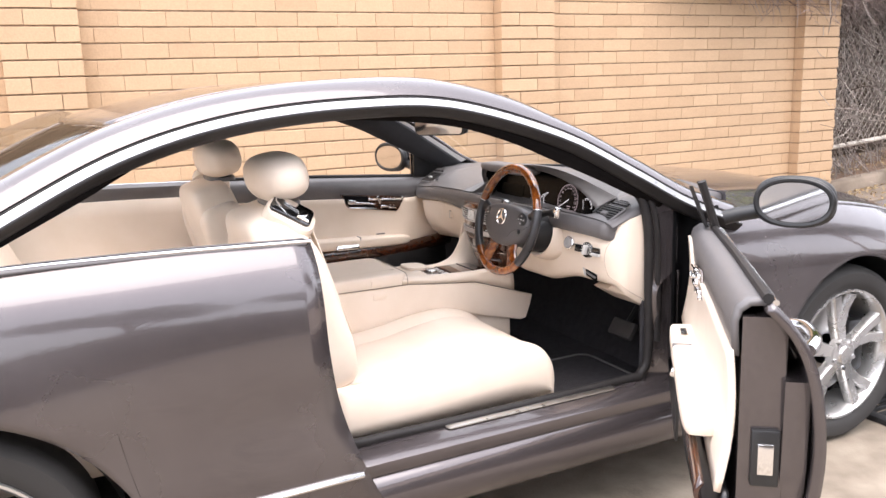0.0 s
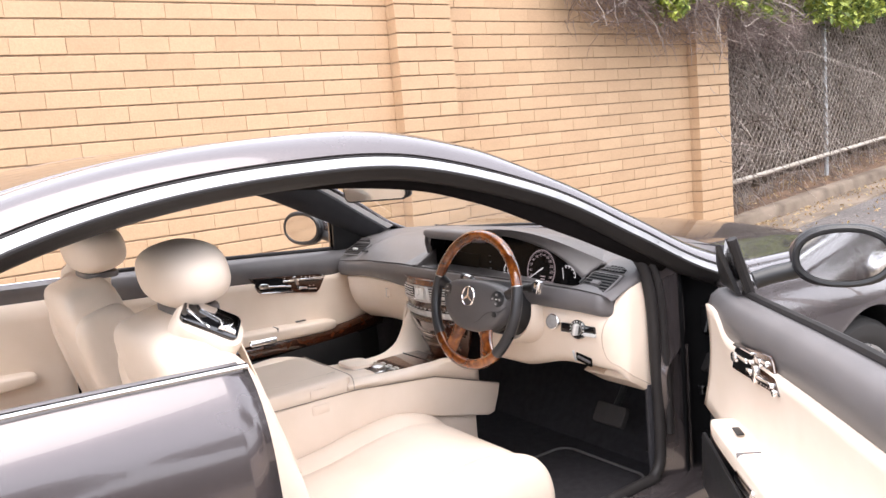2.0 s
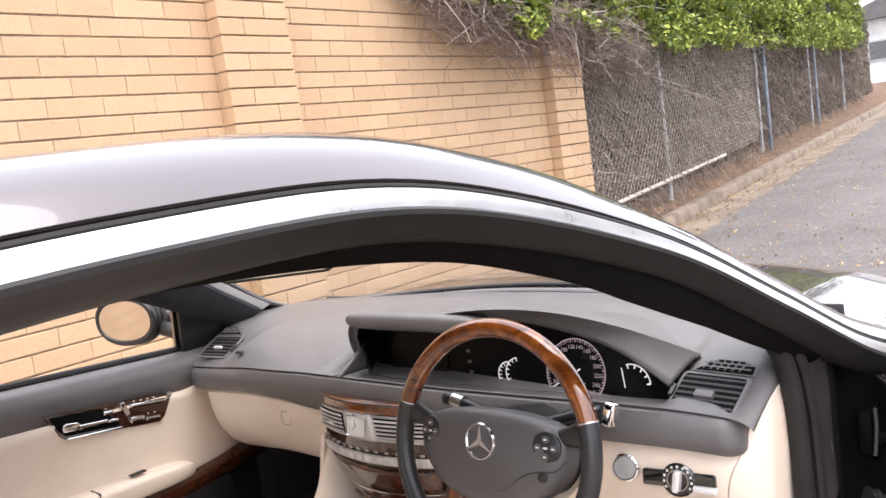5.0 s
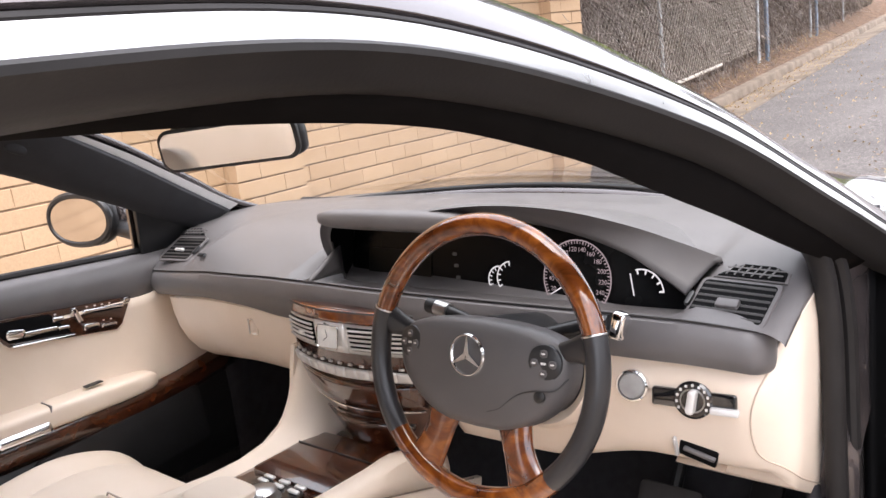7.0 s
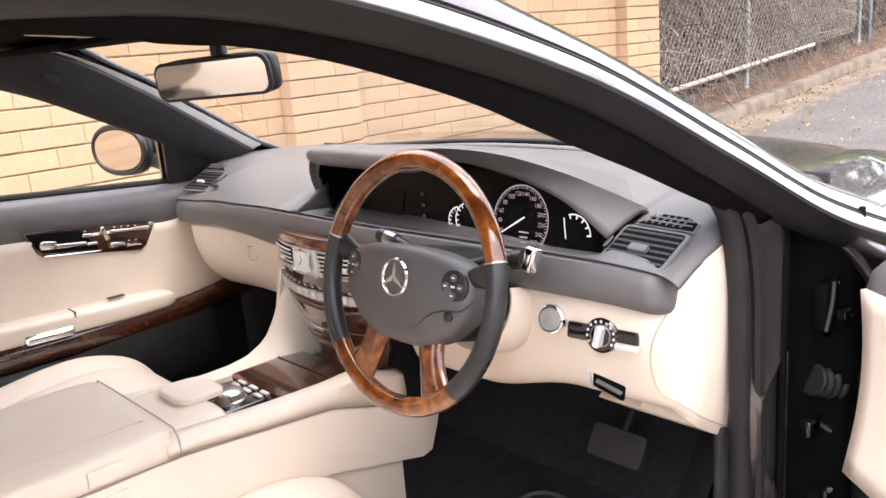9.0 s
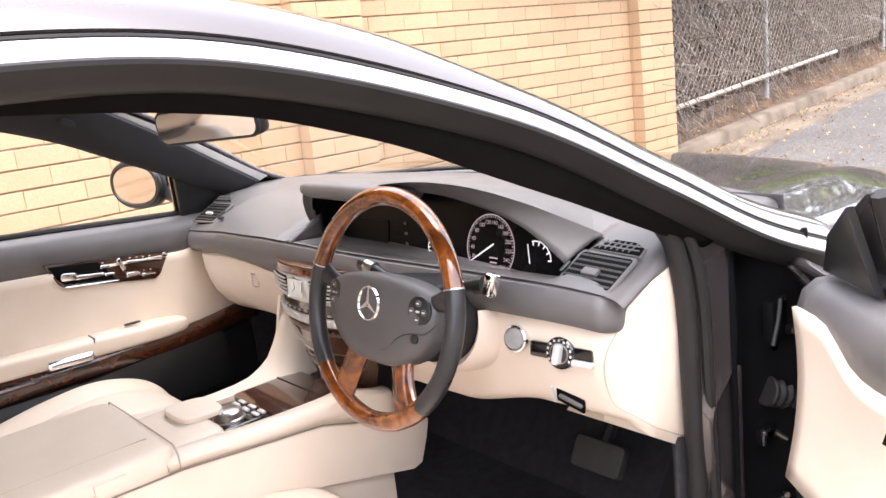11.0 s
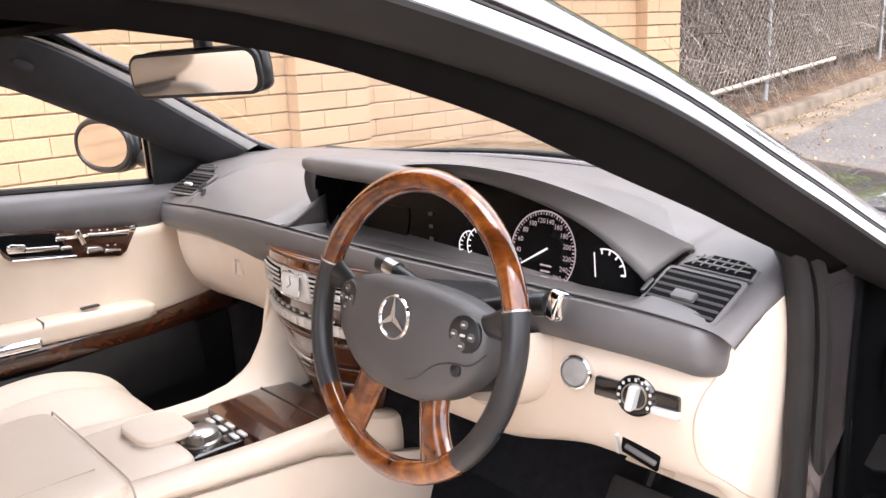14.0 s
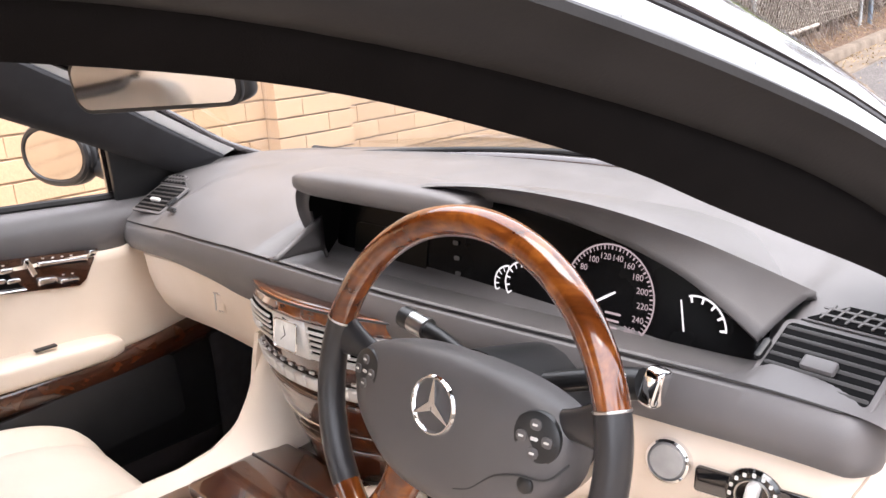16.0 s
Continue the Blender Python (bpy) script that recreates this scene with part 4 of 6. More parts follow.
SPEED = face_pose(-0.412, 0.970) @ Matrix.Scale(1.2, 4)
part("speedometer_rim", join(arc_band(SPEED, 0.0495, 0.0512, -50, 230)), PINK_LIT, dash, smooth=False)
ticks = bmesh.new()
for k in range(53):
    a = radians(225 - 270 * k / 52)
    d, t = Vector((math.cos(a), math.sin(a), 0)), Vector((-math.sin(a), math.cos(a), 0))
    w = 0.0004 if k % 2 else 0.0008
    ticks.faces.new([ticks.verts.new(SPEED @ q) for q in (d * 0.0455 - t * w, d * 0.049 - t * w, d * 0.049 + t * w, d * 0.0455 + t * w)])
part("speedometer_ticks", ticks, PINK_LIT, dash, smooth=False)
for k in range(1, 14):
    a = radians(225 - 270 * k / 13)
    lettering("speed_figure", str(20 * k), 0.0085, SPEED @ Matrix.Translation((0.0385 * math.cos(a), 0.0385 * math.sin(a), 0)), PINK_LIT, dash)
part("speedometer_needle", slab([(-0.001, -0.012), (0.001, -0.012), (0.0012, 0), (0.0005, 0.044), (-0.0005, 0.044), (-0.0012, 0)], 0.001, SPEED @ Matrix.Translation((0, 0, 0.003)) @ pose(0, 0, 0, 0, 0, 122)), WHITE_LIT, dash, smooth=False)
for k in range(3):
    part("trip_display", slab(rounded(0.018 - 0.003 * k, 0.0022, 0.0008, 2), 0.0003, SPEED @ Matrix.Translation((0.008, -0.015 - 0.007 * k, 0))), PINK_LIT, dash, smooth=False)
for y, z, r, a0, a1 in ((-0.285, 0.962, 0.026, 95, 265), (-0.262, 0.958, 0.021, 90, 255), (-0.523, 0.957, 0.034, 5, 108)):
    m = face_pose(y, z)
    part("small_gauge", join(arc_band(m, r, r + 0.0022, a0, a1, 20), *[arc_band(m, r - 0.006, r, a, a + 5, 2) for a in range(a0, a1, 24)]), WHITE_LIT, dash, smooth=False)
part("gauge_needle", slab([(-0.0008, 0), (0.0008, 0), (0.0008, 0.034), (-0.0008, 0.034)], 0.0008, face_pose(-0.512, 0.952) @ pose(0, 0, 0.002, 0, 0, 12)), WHITE_LIT, dash, smooth=False)
part("display_screen", slab(rounded(0.16, 0.085, 0.008), 0.002, face_pose(-0.03, 0.955, 0.002)), surface("display_off", (0.007, 0.0065, 0.005), None, 0.4, 0, 8.0, 90.0, 0, spec=0.1), dash)
for k in range(4):
    part("warning_lamp", slab(rounded(0.010, 0.006, 0.002, 2), 0.0005, face_pose(-0.165 - 0.004 * k, 0.995 - 0.02 * k)), surface("unlit_symbol", (0.10, 0.095, 0.095)), dash, smooth=False)


VENT = surface("black_vent_plastic", (0.045, 0.042, 0.042), None, 0.45, 0, 25.0, 600.0, 0.05)


# air vents set into the slanted ends of the dashboard
def end_vent(s):
    c = Vector((-0.962, s * 0.664, 0.9600 + (0.006 if s > 0 else 0)))
    n = Vector((-0.45, -0.10 * s, 0.89)).normalized()
    m = basis(c, (-0.06, -1, -0.02), n) if s < 0 else basis(c, (0.06, -1, 0.02), n)
    frame_ob = part("side_air_vent", slab(rounded(0.114, 0.084, 0.008), 0.0045, m @ Matrix.Translation((0, 0, -0.001)), 0.0015), DARK, car, "charcoal air vent")
    part("vent_mouth", slab(rounded(0.103, 0.073, 0.006), 0.0008, m @ Matrix.Translation((0, 0, 0.0033))), PIT, frame_ob)
    for k in range(6):
        part("vent_slat", slab(rounded(0.102, 0.0048, 0.002, 2), 0.0020, m @ Matrix.Translation((0, -0.030 + 0.0119 * k, 0.0030)) @ pose(0, 0, 0, 26, 0, 0), 0.001), VENT, frame_ob)
    part("vent_slider", slab(rounded(0.032, 0.015 if s < 0 else 0.008, 0.003), 0.006, m @ Matrix.Translation((-0.002, -0.008, 0.0045)), 0.0025), DARK if s < 0 else BRIGHT, frame_ob)
    d = m @ Matrix.Translation((0.008 * -s, 0.058, 0.003)) @ pose(0, 0, 0, 8, 0, 0)
    part("defroster_rim", slab([(-0.052, -0.014), (0.052, -0.014), (0.052, 0.004), (0.030, 0.014), (-0.016, 0.014)] if s < 0 else [(-0.052, -0.014), (0.052, -0.014), (0.016, 0.014), (-0.030, 0.014), (-0.052, 0.004)], 0.003, d, 0.001), DARK, frame_ob)
    part("defroster_mouth", slab([(-0.046, -0.0115), (0.048, -0.0115), (0.048, 0.003), (0.028, 0.0115), (-0.014, 0.0115)] if s < 0 else [(-0.048, -0.0115), (0.046, -0.0115), (0.014, 0.0115), (-0.028, 0.0115), (-0.048, 0.003)], 0.0015, d @ Matrix.Translation((0, 0, 0.003))), PIT, frame_ob)
    for k in range(6):
        part("defroster_bar", slab(rounded(0.0022, 0.021, 0.001, 2), 0.002, d @ Matrix.Translation((-0.030 + 0.012 * k, 0.0, 0.004)) @ pose(0, 0, 0, 0, 0, -25)), DARK, frame_ob)
    for k in range(2):
        part("defroster_bar", slab(rounded(0.080, 0.0022, 0.001, 2), 0.002, d @ Matrix.Translation((0.004, -0.004 + 0.008 * k, 0.004))), DARK, frame_ob)
    part("vent_wheel", slab(rounded(0.008, 0.026, 0.004), 0.005, m @ Matrix.Translation((-0.058 if s < 0 else 0.058, -0.006, 0.0035)), 0.002), BLACK, frame_ob)


end_vent(-1)
end_vent(1)


# cream lower half of the dashboard: the driver's knee panel and the glove box
KNEE_IN = [0.030, 0.006, 0.0, 0.002, 0.008, 0.016, 0.022, 0.028, 0.042, 0.2]
KNEE_F = [0.0, 0.03, 0.15, 0.35, 0.55, 0.75, 0.88, 0.95, 1.0, 1.0]
KNEE_X, TURN_R, TURN_Y = -1.003, 0.072, -0.678


def knee_plan(u):
    """The panel's line in plan: across, round the corner, forward along the door; place, inward way, share of side."""
    if u < 0.62:
        y = -0.195 + (TURN_Y + 0.195) * u / 0.62
        return Vector((KNEE_X, y, 0)), Vector((1, 0, 0)), 0.0
    if u < 0.84:
        f = (u - 0.62) / 0.22
        a = f * math.pi / 2
        return Vector((KNEE_X + TURN_R * (1 - math.cos(a)), TURN_Y - TURN_R * math.sin(a), 0)), Vector((math.cos(a), math.sin(a), 0)), f
    f = (u - 0.84) / 0.16
    return Vector((KNEE_X + TURN_R + 0.092 * f, TURN_Y - TURN_R, 0)), Vector((0, 1, 0)), 1.0


def knee(u, v):
    p, n, w = knee_plan(u)
    w, k = ease(w), v * 9
    top = roll_low(p.y) + 0.004 + (end_line(p.x) - roll_low(p.y)) * ease((p.x + 1.0) / 0.035) * (p.y < -0.68)
    low = 0.717 - 0.038 * ease((p.y + 0.55) / 0.2) - 0.090 * max(0.0, min(1.0, (p.x + 0.985) / 0.145))
    q = p + n * (interp(k, range(10), KNEE_IN) * (1 - 0.55 * w * (k < 8.5)))
    q.x += dash_bow(p.y) * (1 - w) * max(0, 1 - 0.6 * v)
    q.z = top + (low - top) * interp(k, range(10), KNEE_F)
    return q


kp = part("knee_panel", grid(knee, 70, 18), CREAM, car, "cream leather knee panel", solid=0.008)
CAP = smooth_line([(0.745, 0.03, 0), (0.675, 0.24, 0), (0.655, 0.42, 0), (0.675, 0.58, 0), (0.74, 0.69, 0), (0.84, 0.745, 0), (1.0, 0.765, 0)], 40)
part("cap_seam", tube([knee(p.x, p.y) + Vector((-0.0002, -0.0002, 0)) for p in CAP], 0.0013, 6), surface("cream_shadow_joint", (0.58, 0.46, 0.36)), kp)


m = basis((-1.030, -0.543, 0.848), (0.17, -0.98, 0), (-0.96, -0.17, 0.21))
part("start_button", lathe([(0.0, 0.010), (0.017, 0.009), (0.0185, 0.006), (0.0195, -0.004)], m, 28), surface("brushed_button", (0.42, 0.41, 0.40), None, 0.4, 0.25, 40.0, 800.0, 0.03), kp, "round silver start button")
part("button_ring", lathe([(0.0185, 0.004), (0.020, 0.0085), (0.0225, 0.007), (0.023, -0.004)], m, 32), CHROME, kp)
m = basis((-1.013, -0.625, 0.834), (0.16, -0.98, -0.02), (-0.97, -0.16, 0.13))
sw = part("light_switch", slab(rounded(0.115, 0.026, 0.004), 0.006, m, 0.002), GLOSSY, car, "black light switch panel")
part("switch_dial", lathe([(0.0, 0.0095), (0.023, 0.009), (0.0265, 0.006), (0.028, -0.002)], m, 36), GLOSSY, sw)
part("dial_ring", lathe([(0.0150, 0.0090), (0.0156, 0.0115), (0.0168, 0.0115), (0.0174, 0.0090)], m, 32), SILVER, sw)
part("switch_knob", slab(rounded(0.012, 0.034, 0.005), 0.016, m @ Matrix.Translation((0, 0, 0.008)) @ pose(0, 0, 0, 0, 0, -8), 0.004), BRIGHT, sw, "silver rotary knob")
for k in range(11):
    a = radians(-30 + 24 * k)
    part("switch_mark", slab(rounded(0.0036, 0.0042, 0.001, 2), 0.0006, m @ Matrix.Translation((0.0215 * math.cos(a), 0.0215 * math.sin(a), 0.0092))), BRIGHT, sw, smooth=False)
part("parking_brake_grip", slab(rounded(0.038, 0.010, 0.003), 0.010, m @ Matrix.Translation((0.042, -0.011, 0.003)), 0.003), BRIGHT, sw, "silver release grip")
m = basis((-0.990, -0.616, 0.741), (0.10, -0.95, -0.27), (-0.93, -0.15, -0.33))
lv = part("hood_release", slab(rounded(0.056, 0.030, 0.003), 0.004, m @ Matrix.Translation((0, 0, -0.001)), 0.0015), PIT, car, "black release lever recess")
part("lever_edge", slab(rounded(0.005, 0.034, 0.002), 0.007, m @ Matrix.Translation((-0.031, 0, 0.002)) @ pose(0, 0, 0, 0, 0, 14), 0.002), BRIGHT, lv)
part("lever", slab(rounded(0.046, 0.006, 0.002), 0.006, m @ Matrix.Translation((0.003, 0.004, 0.003)), 0.002), DARK, lv)


GLOVE = [(0.03, 0.0), (0.004, -0.004), (-0.004, -0.012), (-0.002, -0.030), (0.000, -0.055), (0.008, -0.090), (0.024, -0.128), (0.048, -0.162), (0.085, -0.190), (0.13, -0.202), (0.25, -0.205)]


def glove(u, v):
    y = 0.135 + 0.635 * u
    dx, dz = GLOVE[round(v * 10)]
    near = ease((0.30 - y) / 0.14)
    x = -0.996 + dash_bow(y) * (1 - 0.35 * v) + dx * (1 - 0.25 * near)
    x += 0.05 * ease((y - 0.69) / 0.08) ** 2
    return Vector((x, y, roll_low(y) + 0.004 + dz * (1 + 0.05 * near)))


gb = part("glove_box", grid(glove, 48, 10), CREAM, car, "cream leather glove box", solid=0.012)
m = basis(glove(0.30, 0.44) + Vector((-0.0015, 0, 0)), (0.13, -1, 0), (-1, -0.13, 0.06))
part("glove_latch", slab(rounded(0.026, 0.036, 0.004), 0.002, m, 0.001), CREAM, gb)
part("latch_edge", slab(rounded(0.026, 0.003, 0.001), 0.003, m @ Matrix.Translation((0, 0.016, 0.001)), 0.001), CHROME, gb)
part("latch_edge", slab(rounded(0.003, 0.032, 0.001), 0.003, m @ Matrix.Translation((-0.010, 0, 0.001)), 0.001), SILVER, gb)
part("latch_edge", slab(rounded(0.014, 0.003, 0.001), 0.003, m @ Matrix.Translation((0.004, -0.015, 0.001)), 0.001), CHROME, gb)


# centre stack: wood fascia, vents, clock, buttons
STACK_Y = -0.022


def stack_point(u, v, lift=0.0):
    """u across from the passenger's side, v down."""
    w = soft_interp(v, [0, 0.1, 0.4, 0.65, 1.0], [0.160, 0.172, 0.178, 0.160, 0.098], 0.05)
    y = STACK_Y + w - 2 * w * u
    q = 1 - (2 * u - 1) ** 2
    x = -1.074 - 0.046 * q + 0.006 * v + 0.034 * v * v
    z = 0.934 - 0.278 * v - 0.008 * (1 - q) * (1 - v)
    return Vector((x - lift, y, z + 0.15 * lift))


cs = part("centre_fascia", grid(lambda u, v: stack_point(u, v), 40, 30), WALNUT, car, "burl walnut centre console fascia", solid=0.03)


def stack_band(u0, u1, v0, v1, lift, n=18, bend=None):
    """A strip proud of the fascia; bend gives its corners a sweep."""
    def fn(u, v):
        a = u0 + (u1 - u0) * u
        return stack_point(a, v0 + (v1 - v0) * v + (bend(a) if bend else 0), lift)
    return grid(fn, n, 4)


# the crest takes the lighter amber wood to paint in its reflection
part("wood_crest", stack_band(0.0, 1.0, -0.005, 0.075, 0.005, 30), WOOD, cs, "walnut strip above the vents, amber for its reflection", solid=0.010)
part("crest_edge", tube([stack_point(u, 0.0, 0.006) for u in np.linspace(0.0, 1.0, 24)], 0.0018, 6), BLACK, cs)
part("vent_surround", stack_band(0.015, 0.985, 0.080, 0.272, 0.004, 30), BRIGHT, cs, "satin silver vent surround", solid=0.007)
for u0, u1 in ((0.045, 0.345), (0.61, 0.925)):
    part("vent_mouth", stack_band(u0, u1, 0.098, 0.250, 0.0055, 10), PIT, cs, solid=0.002)
    for k in range(5):
        part("vent_slat", tube([stack_point(u0 + (u1 - u0) * f, 0.116 + 0.030 * k, 0.0085) for f in np.linspace(0.02, 0.98, 8)], 0.0022, 6), BRIGHT, cs)
    part("vent_slider", slab(rounded(0.014, 0.008, 0.003), 0.004, basis(stack_point(u0 + 0.6 * (u1 - u0), 0.19, 0.010), (0, -1, 0), (-1, 0, 0.15)), 0.001), BRIGHT, cs)
part("clock_case", stack_band(0.365, 0.59, 0.078, 0.274, 0.0065, 8), BRIGHT, cs, "satin silver clock case", solid=0.006)
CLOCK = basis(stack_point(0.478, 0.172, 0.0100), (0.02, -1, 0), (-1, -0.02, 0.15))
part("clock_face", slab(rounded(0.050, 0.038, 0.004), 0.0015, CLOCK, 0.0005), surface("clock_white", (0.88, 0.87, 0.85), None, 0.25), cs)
part("clock_frame", tube([CLOCK @ Vector((x, y, 0.002)) for x, y in rounded(0.052, 0.040, 0.005)], 0.0012, 6, 0, None, True), CHROME, cs)
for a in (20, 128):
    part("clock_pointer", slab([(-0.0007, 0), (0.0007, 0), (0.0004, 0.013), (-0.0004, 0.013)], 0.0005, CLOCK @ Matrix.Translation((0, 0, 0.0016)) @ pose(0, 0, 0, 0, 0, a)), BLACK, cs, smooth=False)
part("clock_slot", slab(rounded(0.018, 0.003, 0.001), 0.001, CLOCK @ Matrix.Translation((0, 0.0225, 0.0))), BLACK, cs)
# wood band with small keys, then the row of silver keys
for k in range(13):
    u = 0.05 + 0.072 * k
    part("small_key", stack_band(u, u + 0.026, 0.352, 0.366, 0.0035, 2), BRIGHT, cs, solid=0.003)
part("key_bed", stack_band(0.0, 1.0, 0.376, 0.455, 0.003, 24), BLACK, cs, solid=0.004)
for k in range(13):
    u = 0.012 + 0.976 * k / 13
    part("climate_key", stack_band(u + 0.002, u + 0.0735, 0.384, 0.446, 0.009, 3), BRIGHT, cs, "silver climate key", solid=0.008)
part("stowage_lid", stack_band(0.03, 0.97, 0.468, 0.640, 0.006, 24, lambda a: 0.02 * (1 - (2 * a - 1) ** 2)), WALNUT, cs, "glossy walnut stowage lid", solid=0.008)
part("lower_strip", stack_band(0.04, 0.96, 0.655, 0.664, 0.006, 24, lambda a: 0.02 * (1 - (2 * a - 1) ** 2)), CHROME, cs, "chrome strip", solid=0.004)
part("disc_slot", stack_band(0.30, 0.70, 0.735, 0.752, 0.003), GLOSSY, cs, solid=0.003)
part("ashtray_lid", stack_band(0.08, 0.92, 0.78, 0.985, 0.004), WALNUT, cs, "glossy walnut ashtray lid", solid=0.006)

# console between the seats
def console_top(x):
    return soft_interp(x, [-1.52, -1.3, -1.15, -1.08], [0.714, 0.695, 0.690, 0.700], 0.04)


def console_seam(x):
    return interp(x, [-1.75, -1.483, -1.2, -0.95, -0.9], [0.688, 0.684, 0.654, 0.571, 0.55])


def rail_side(s):
    """The padded rim along one side of the console, in front of the armrest."""
    def fn(u, v):
        x = -1.505 + 0.478 * u
        t, b = console_top(x) - 0.035 * ease((u - 0.75) / 0.25), console_seam(x)
        if s > 0:
            t = soft_interp(x, [-1.49, -1.3, -1.2, -1.14, -1.10, -1.075, -1.02], [0.690, 0.668, 0.670, 0.690, 0.735, 0.815, 0.83], 0.02)
            b = t - 0.035
        t = max(t, b + 0.012)
        y, z = ((0.166, b), (0.167, b + 0.5 * (t - b)), (0.162, t - 0.007), (0.152, t - 0.001), (0.138, t), (0.122, t - 0.003), (0.112, t - 0.011), (0.110, t - 0.045))[round(v * 7)]
        if s > 0:
            f = max(0.0, t - 0.664)
            y, z = ((0.166, b), (0.167, b + 0.5 * (t - b)), (0.162, t - 0.007), (0.150, t - 0.001), (0.134, t - 0.005 - 0.06 * f), (0.114, t - 0.004 - 0.35 * f), (0.094, t - 0.004 - 0.75 * f), (0.074, 0.660))[round(v * 7)]
        return Vector((x, s * y, z))
    return grid(fn, 24, 7)


con = part("console", box((-1.50, 0, 0.49), (0.94, 0.30, 0.32), 0.02), CREAM, car, "cream leather centre console")
for s in (-1, 1):
    part("console_rim", rail_side(s), CREAM, con, "cream leather rim of the console", solid=0.008)
    fl = [(-2.02, 0.688), (-2.02, 0.50), (-1.5, 0.50), (-1.225, 0.532), (-1.0, 0.472), (-0.975, 0.478), (-0.955, 0.53), (-0.945, 0.568)]
    if s < 0:
        fl += [(x, console_seam(x) - 0.002) for x in (-1.0, -1.1, -1.2, -1.483)]
    else:
        fl += [(-0.93, 0.72), (-0.98, 0.76), (-1.03, 0.83), (-1.072, 0.83), (-1.083, 0.79), (-1.092, 0.75), (-1.108, 0.712), (-1.135, 0.687), (-1.175, 0.668), (-1.23, 0.660), (-1.3, 0.662), (-1.48, 0.684)]
    part("console_flank", slab(fl, 0.014, Matrix(((1, 0, 0, 0), (0, 0, s, s * 0.156), (0, 1, 0, 0), (0, 0, 0, 1))), 0.004), CREAM, con, "cream leather console flank")
part("console_seam", tube([(x, -0.1695, console_seam(x)) for x in np.linspace(-1.98, -0.97, 40)], 0.0016, 6), surface("console_joint", (0.24, 0.19, 0.15)), con)
part("console_inset", slab(rounded(0.42, 0.222, 0.01), 0.012, basis((-1.28, 0.0, 0.652), (1, 0, -0.03), (0.03, 0, 1)), 0.002), WALNUT, con, "burl walnut console inset")
part("console_tray", slab(rounded(0.165, 0.205, 0.012), 0.010, basis((-1.170, 0.0, 0.660), (1, 0, 0.0), (0, 0, 1)), 0.004), WALNUT, con, "burl walnut tray lid")
part("tray_joint", box((-1.142, 0.0, 0.6705), (0.003, 0.20, 0.003), 0.001), BLACK, con)
part("control_plate", slab(rounded(0.10, 0.13, 0.012), 0.006, basis((-1.315, 0.0, 0.666), (1, 0, 0.0), (0, 0, 1)), 0.002), GLOSSY, con)
part("control_knob", lathe([(0.0, 0.028), (0.022, 0.0275), (0.0275, 0.024), (0.0285, 0.013), (0.032, 0.011), (0.034, 0.0)], pose(-1.318, -0.014, 0.664), 36), SILVER, con, "silver rotary controller")
for k in range(6):
    part("control_button", box((-1.278 + 0.014 * (k // 3), -0.048 + 0.040 * (k % 3), 0.675), (0.009, 0.024, 0.005), 0.002), BRIGHT, con, "silver console button")
part("phone_pad", pillow((-1.375, 0.012, 0.704), (0.046, 0.052, 0.007), (0.35, 0.5), (0, 4, 0)), CREAM, con, "cream palm rest")
part("phone_pad_stem", pillow((-1.425, 0.0, 0.676), (0.064, 0.105, 0.022), (0.45, 0.3)), CREAM, con)
part("pad_edge", slab(rounded(0.097, 0.107, 0.040), 0.0035, basis((-1.375, 0.012, 0.6960), (1, 0, -0.07), (0.07, 0, 1))), CHROME, con)
part("armrest", pillow((-1.755, 0.0, 0.700), (0.270, 0.166, 0.033), (0.22, 0.12)), CREAM, con, "cream leather armrest lid")
part("armrest_split", box((-1.76, -0.10, 0.7315), (0.50, 0.0016, 0.003), 0.0006), surface("armrest_joint_shade", (0.56, 0.46, 0.37)), con)
part("armrest_front_seam", tube([(-1.485, y, z) for y, z in ((-0.166, 0.686), (-0.166, 0.708), (-0.154, 0.722), (-0.12, 0.7265), (0.12, 0.7265), (0.154, 0.722), (0.166, 0.69))], 0.0015, 6, 30), surface("armrest_gap", (0.46, 0.38, 0.31)), con)
for z in (0.703, 0.658):
    part("armrest_catch", slab(rounded(0.054, 0.026, 0.003), 0.003, basis((-1.60, -0.1665 - 0.003 * (z < 0.68), z), (1, 0, 0), (0, -1, 0)), 0.0012), CREAM, con)


# steering wheel
SW = basis((-1.193, -0.41, 0.927), (0, -1, 0), (-0.965, 0, 0.25))
PADLINE = smooth_line([(0.0, 0.057, 0), (0.06, 0.054, 0), (0.105, 0.046, 0), (0.134, 0.032, 0), (0.143, 0.006, 0), (0.137, -0.026, 0), (0.116, -0.052, 0), (0.085, -0.075, 0), (0.048, -0.088, 0), (0.0, -0.091, 0)], 40)
PADRING = [p.copy() for p in PADLINE] + [Vector((-p.x, p.y, 0)) for p in PADLINE[-2:0:-1]]


def hub_pad(u, v):
    """A domed pad: u runs round its outline, v from the middle to the back of the edge."""
    p = PADRING[round(u * len(PADRING)) % len(PADRING)]
    r = (0.0, 0.3, 0.55, 0.75, 0.88, 0.955, 0.99, 1.0, 0.99)[round(v * 8)]
    z = (0.0315, 0.031, 0.0295, 0.0265, 0.022, 0.016, 0.008, -0.004, -0.022)[round(v * 8)]
    c = Vector((0, -0.012, 0))
    q = c + (p - c) * r
    return Vector((q.x, q.y, z))


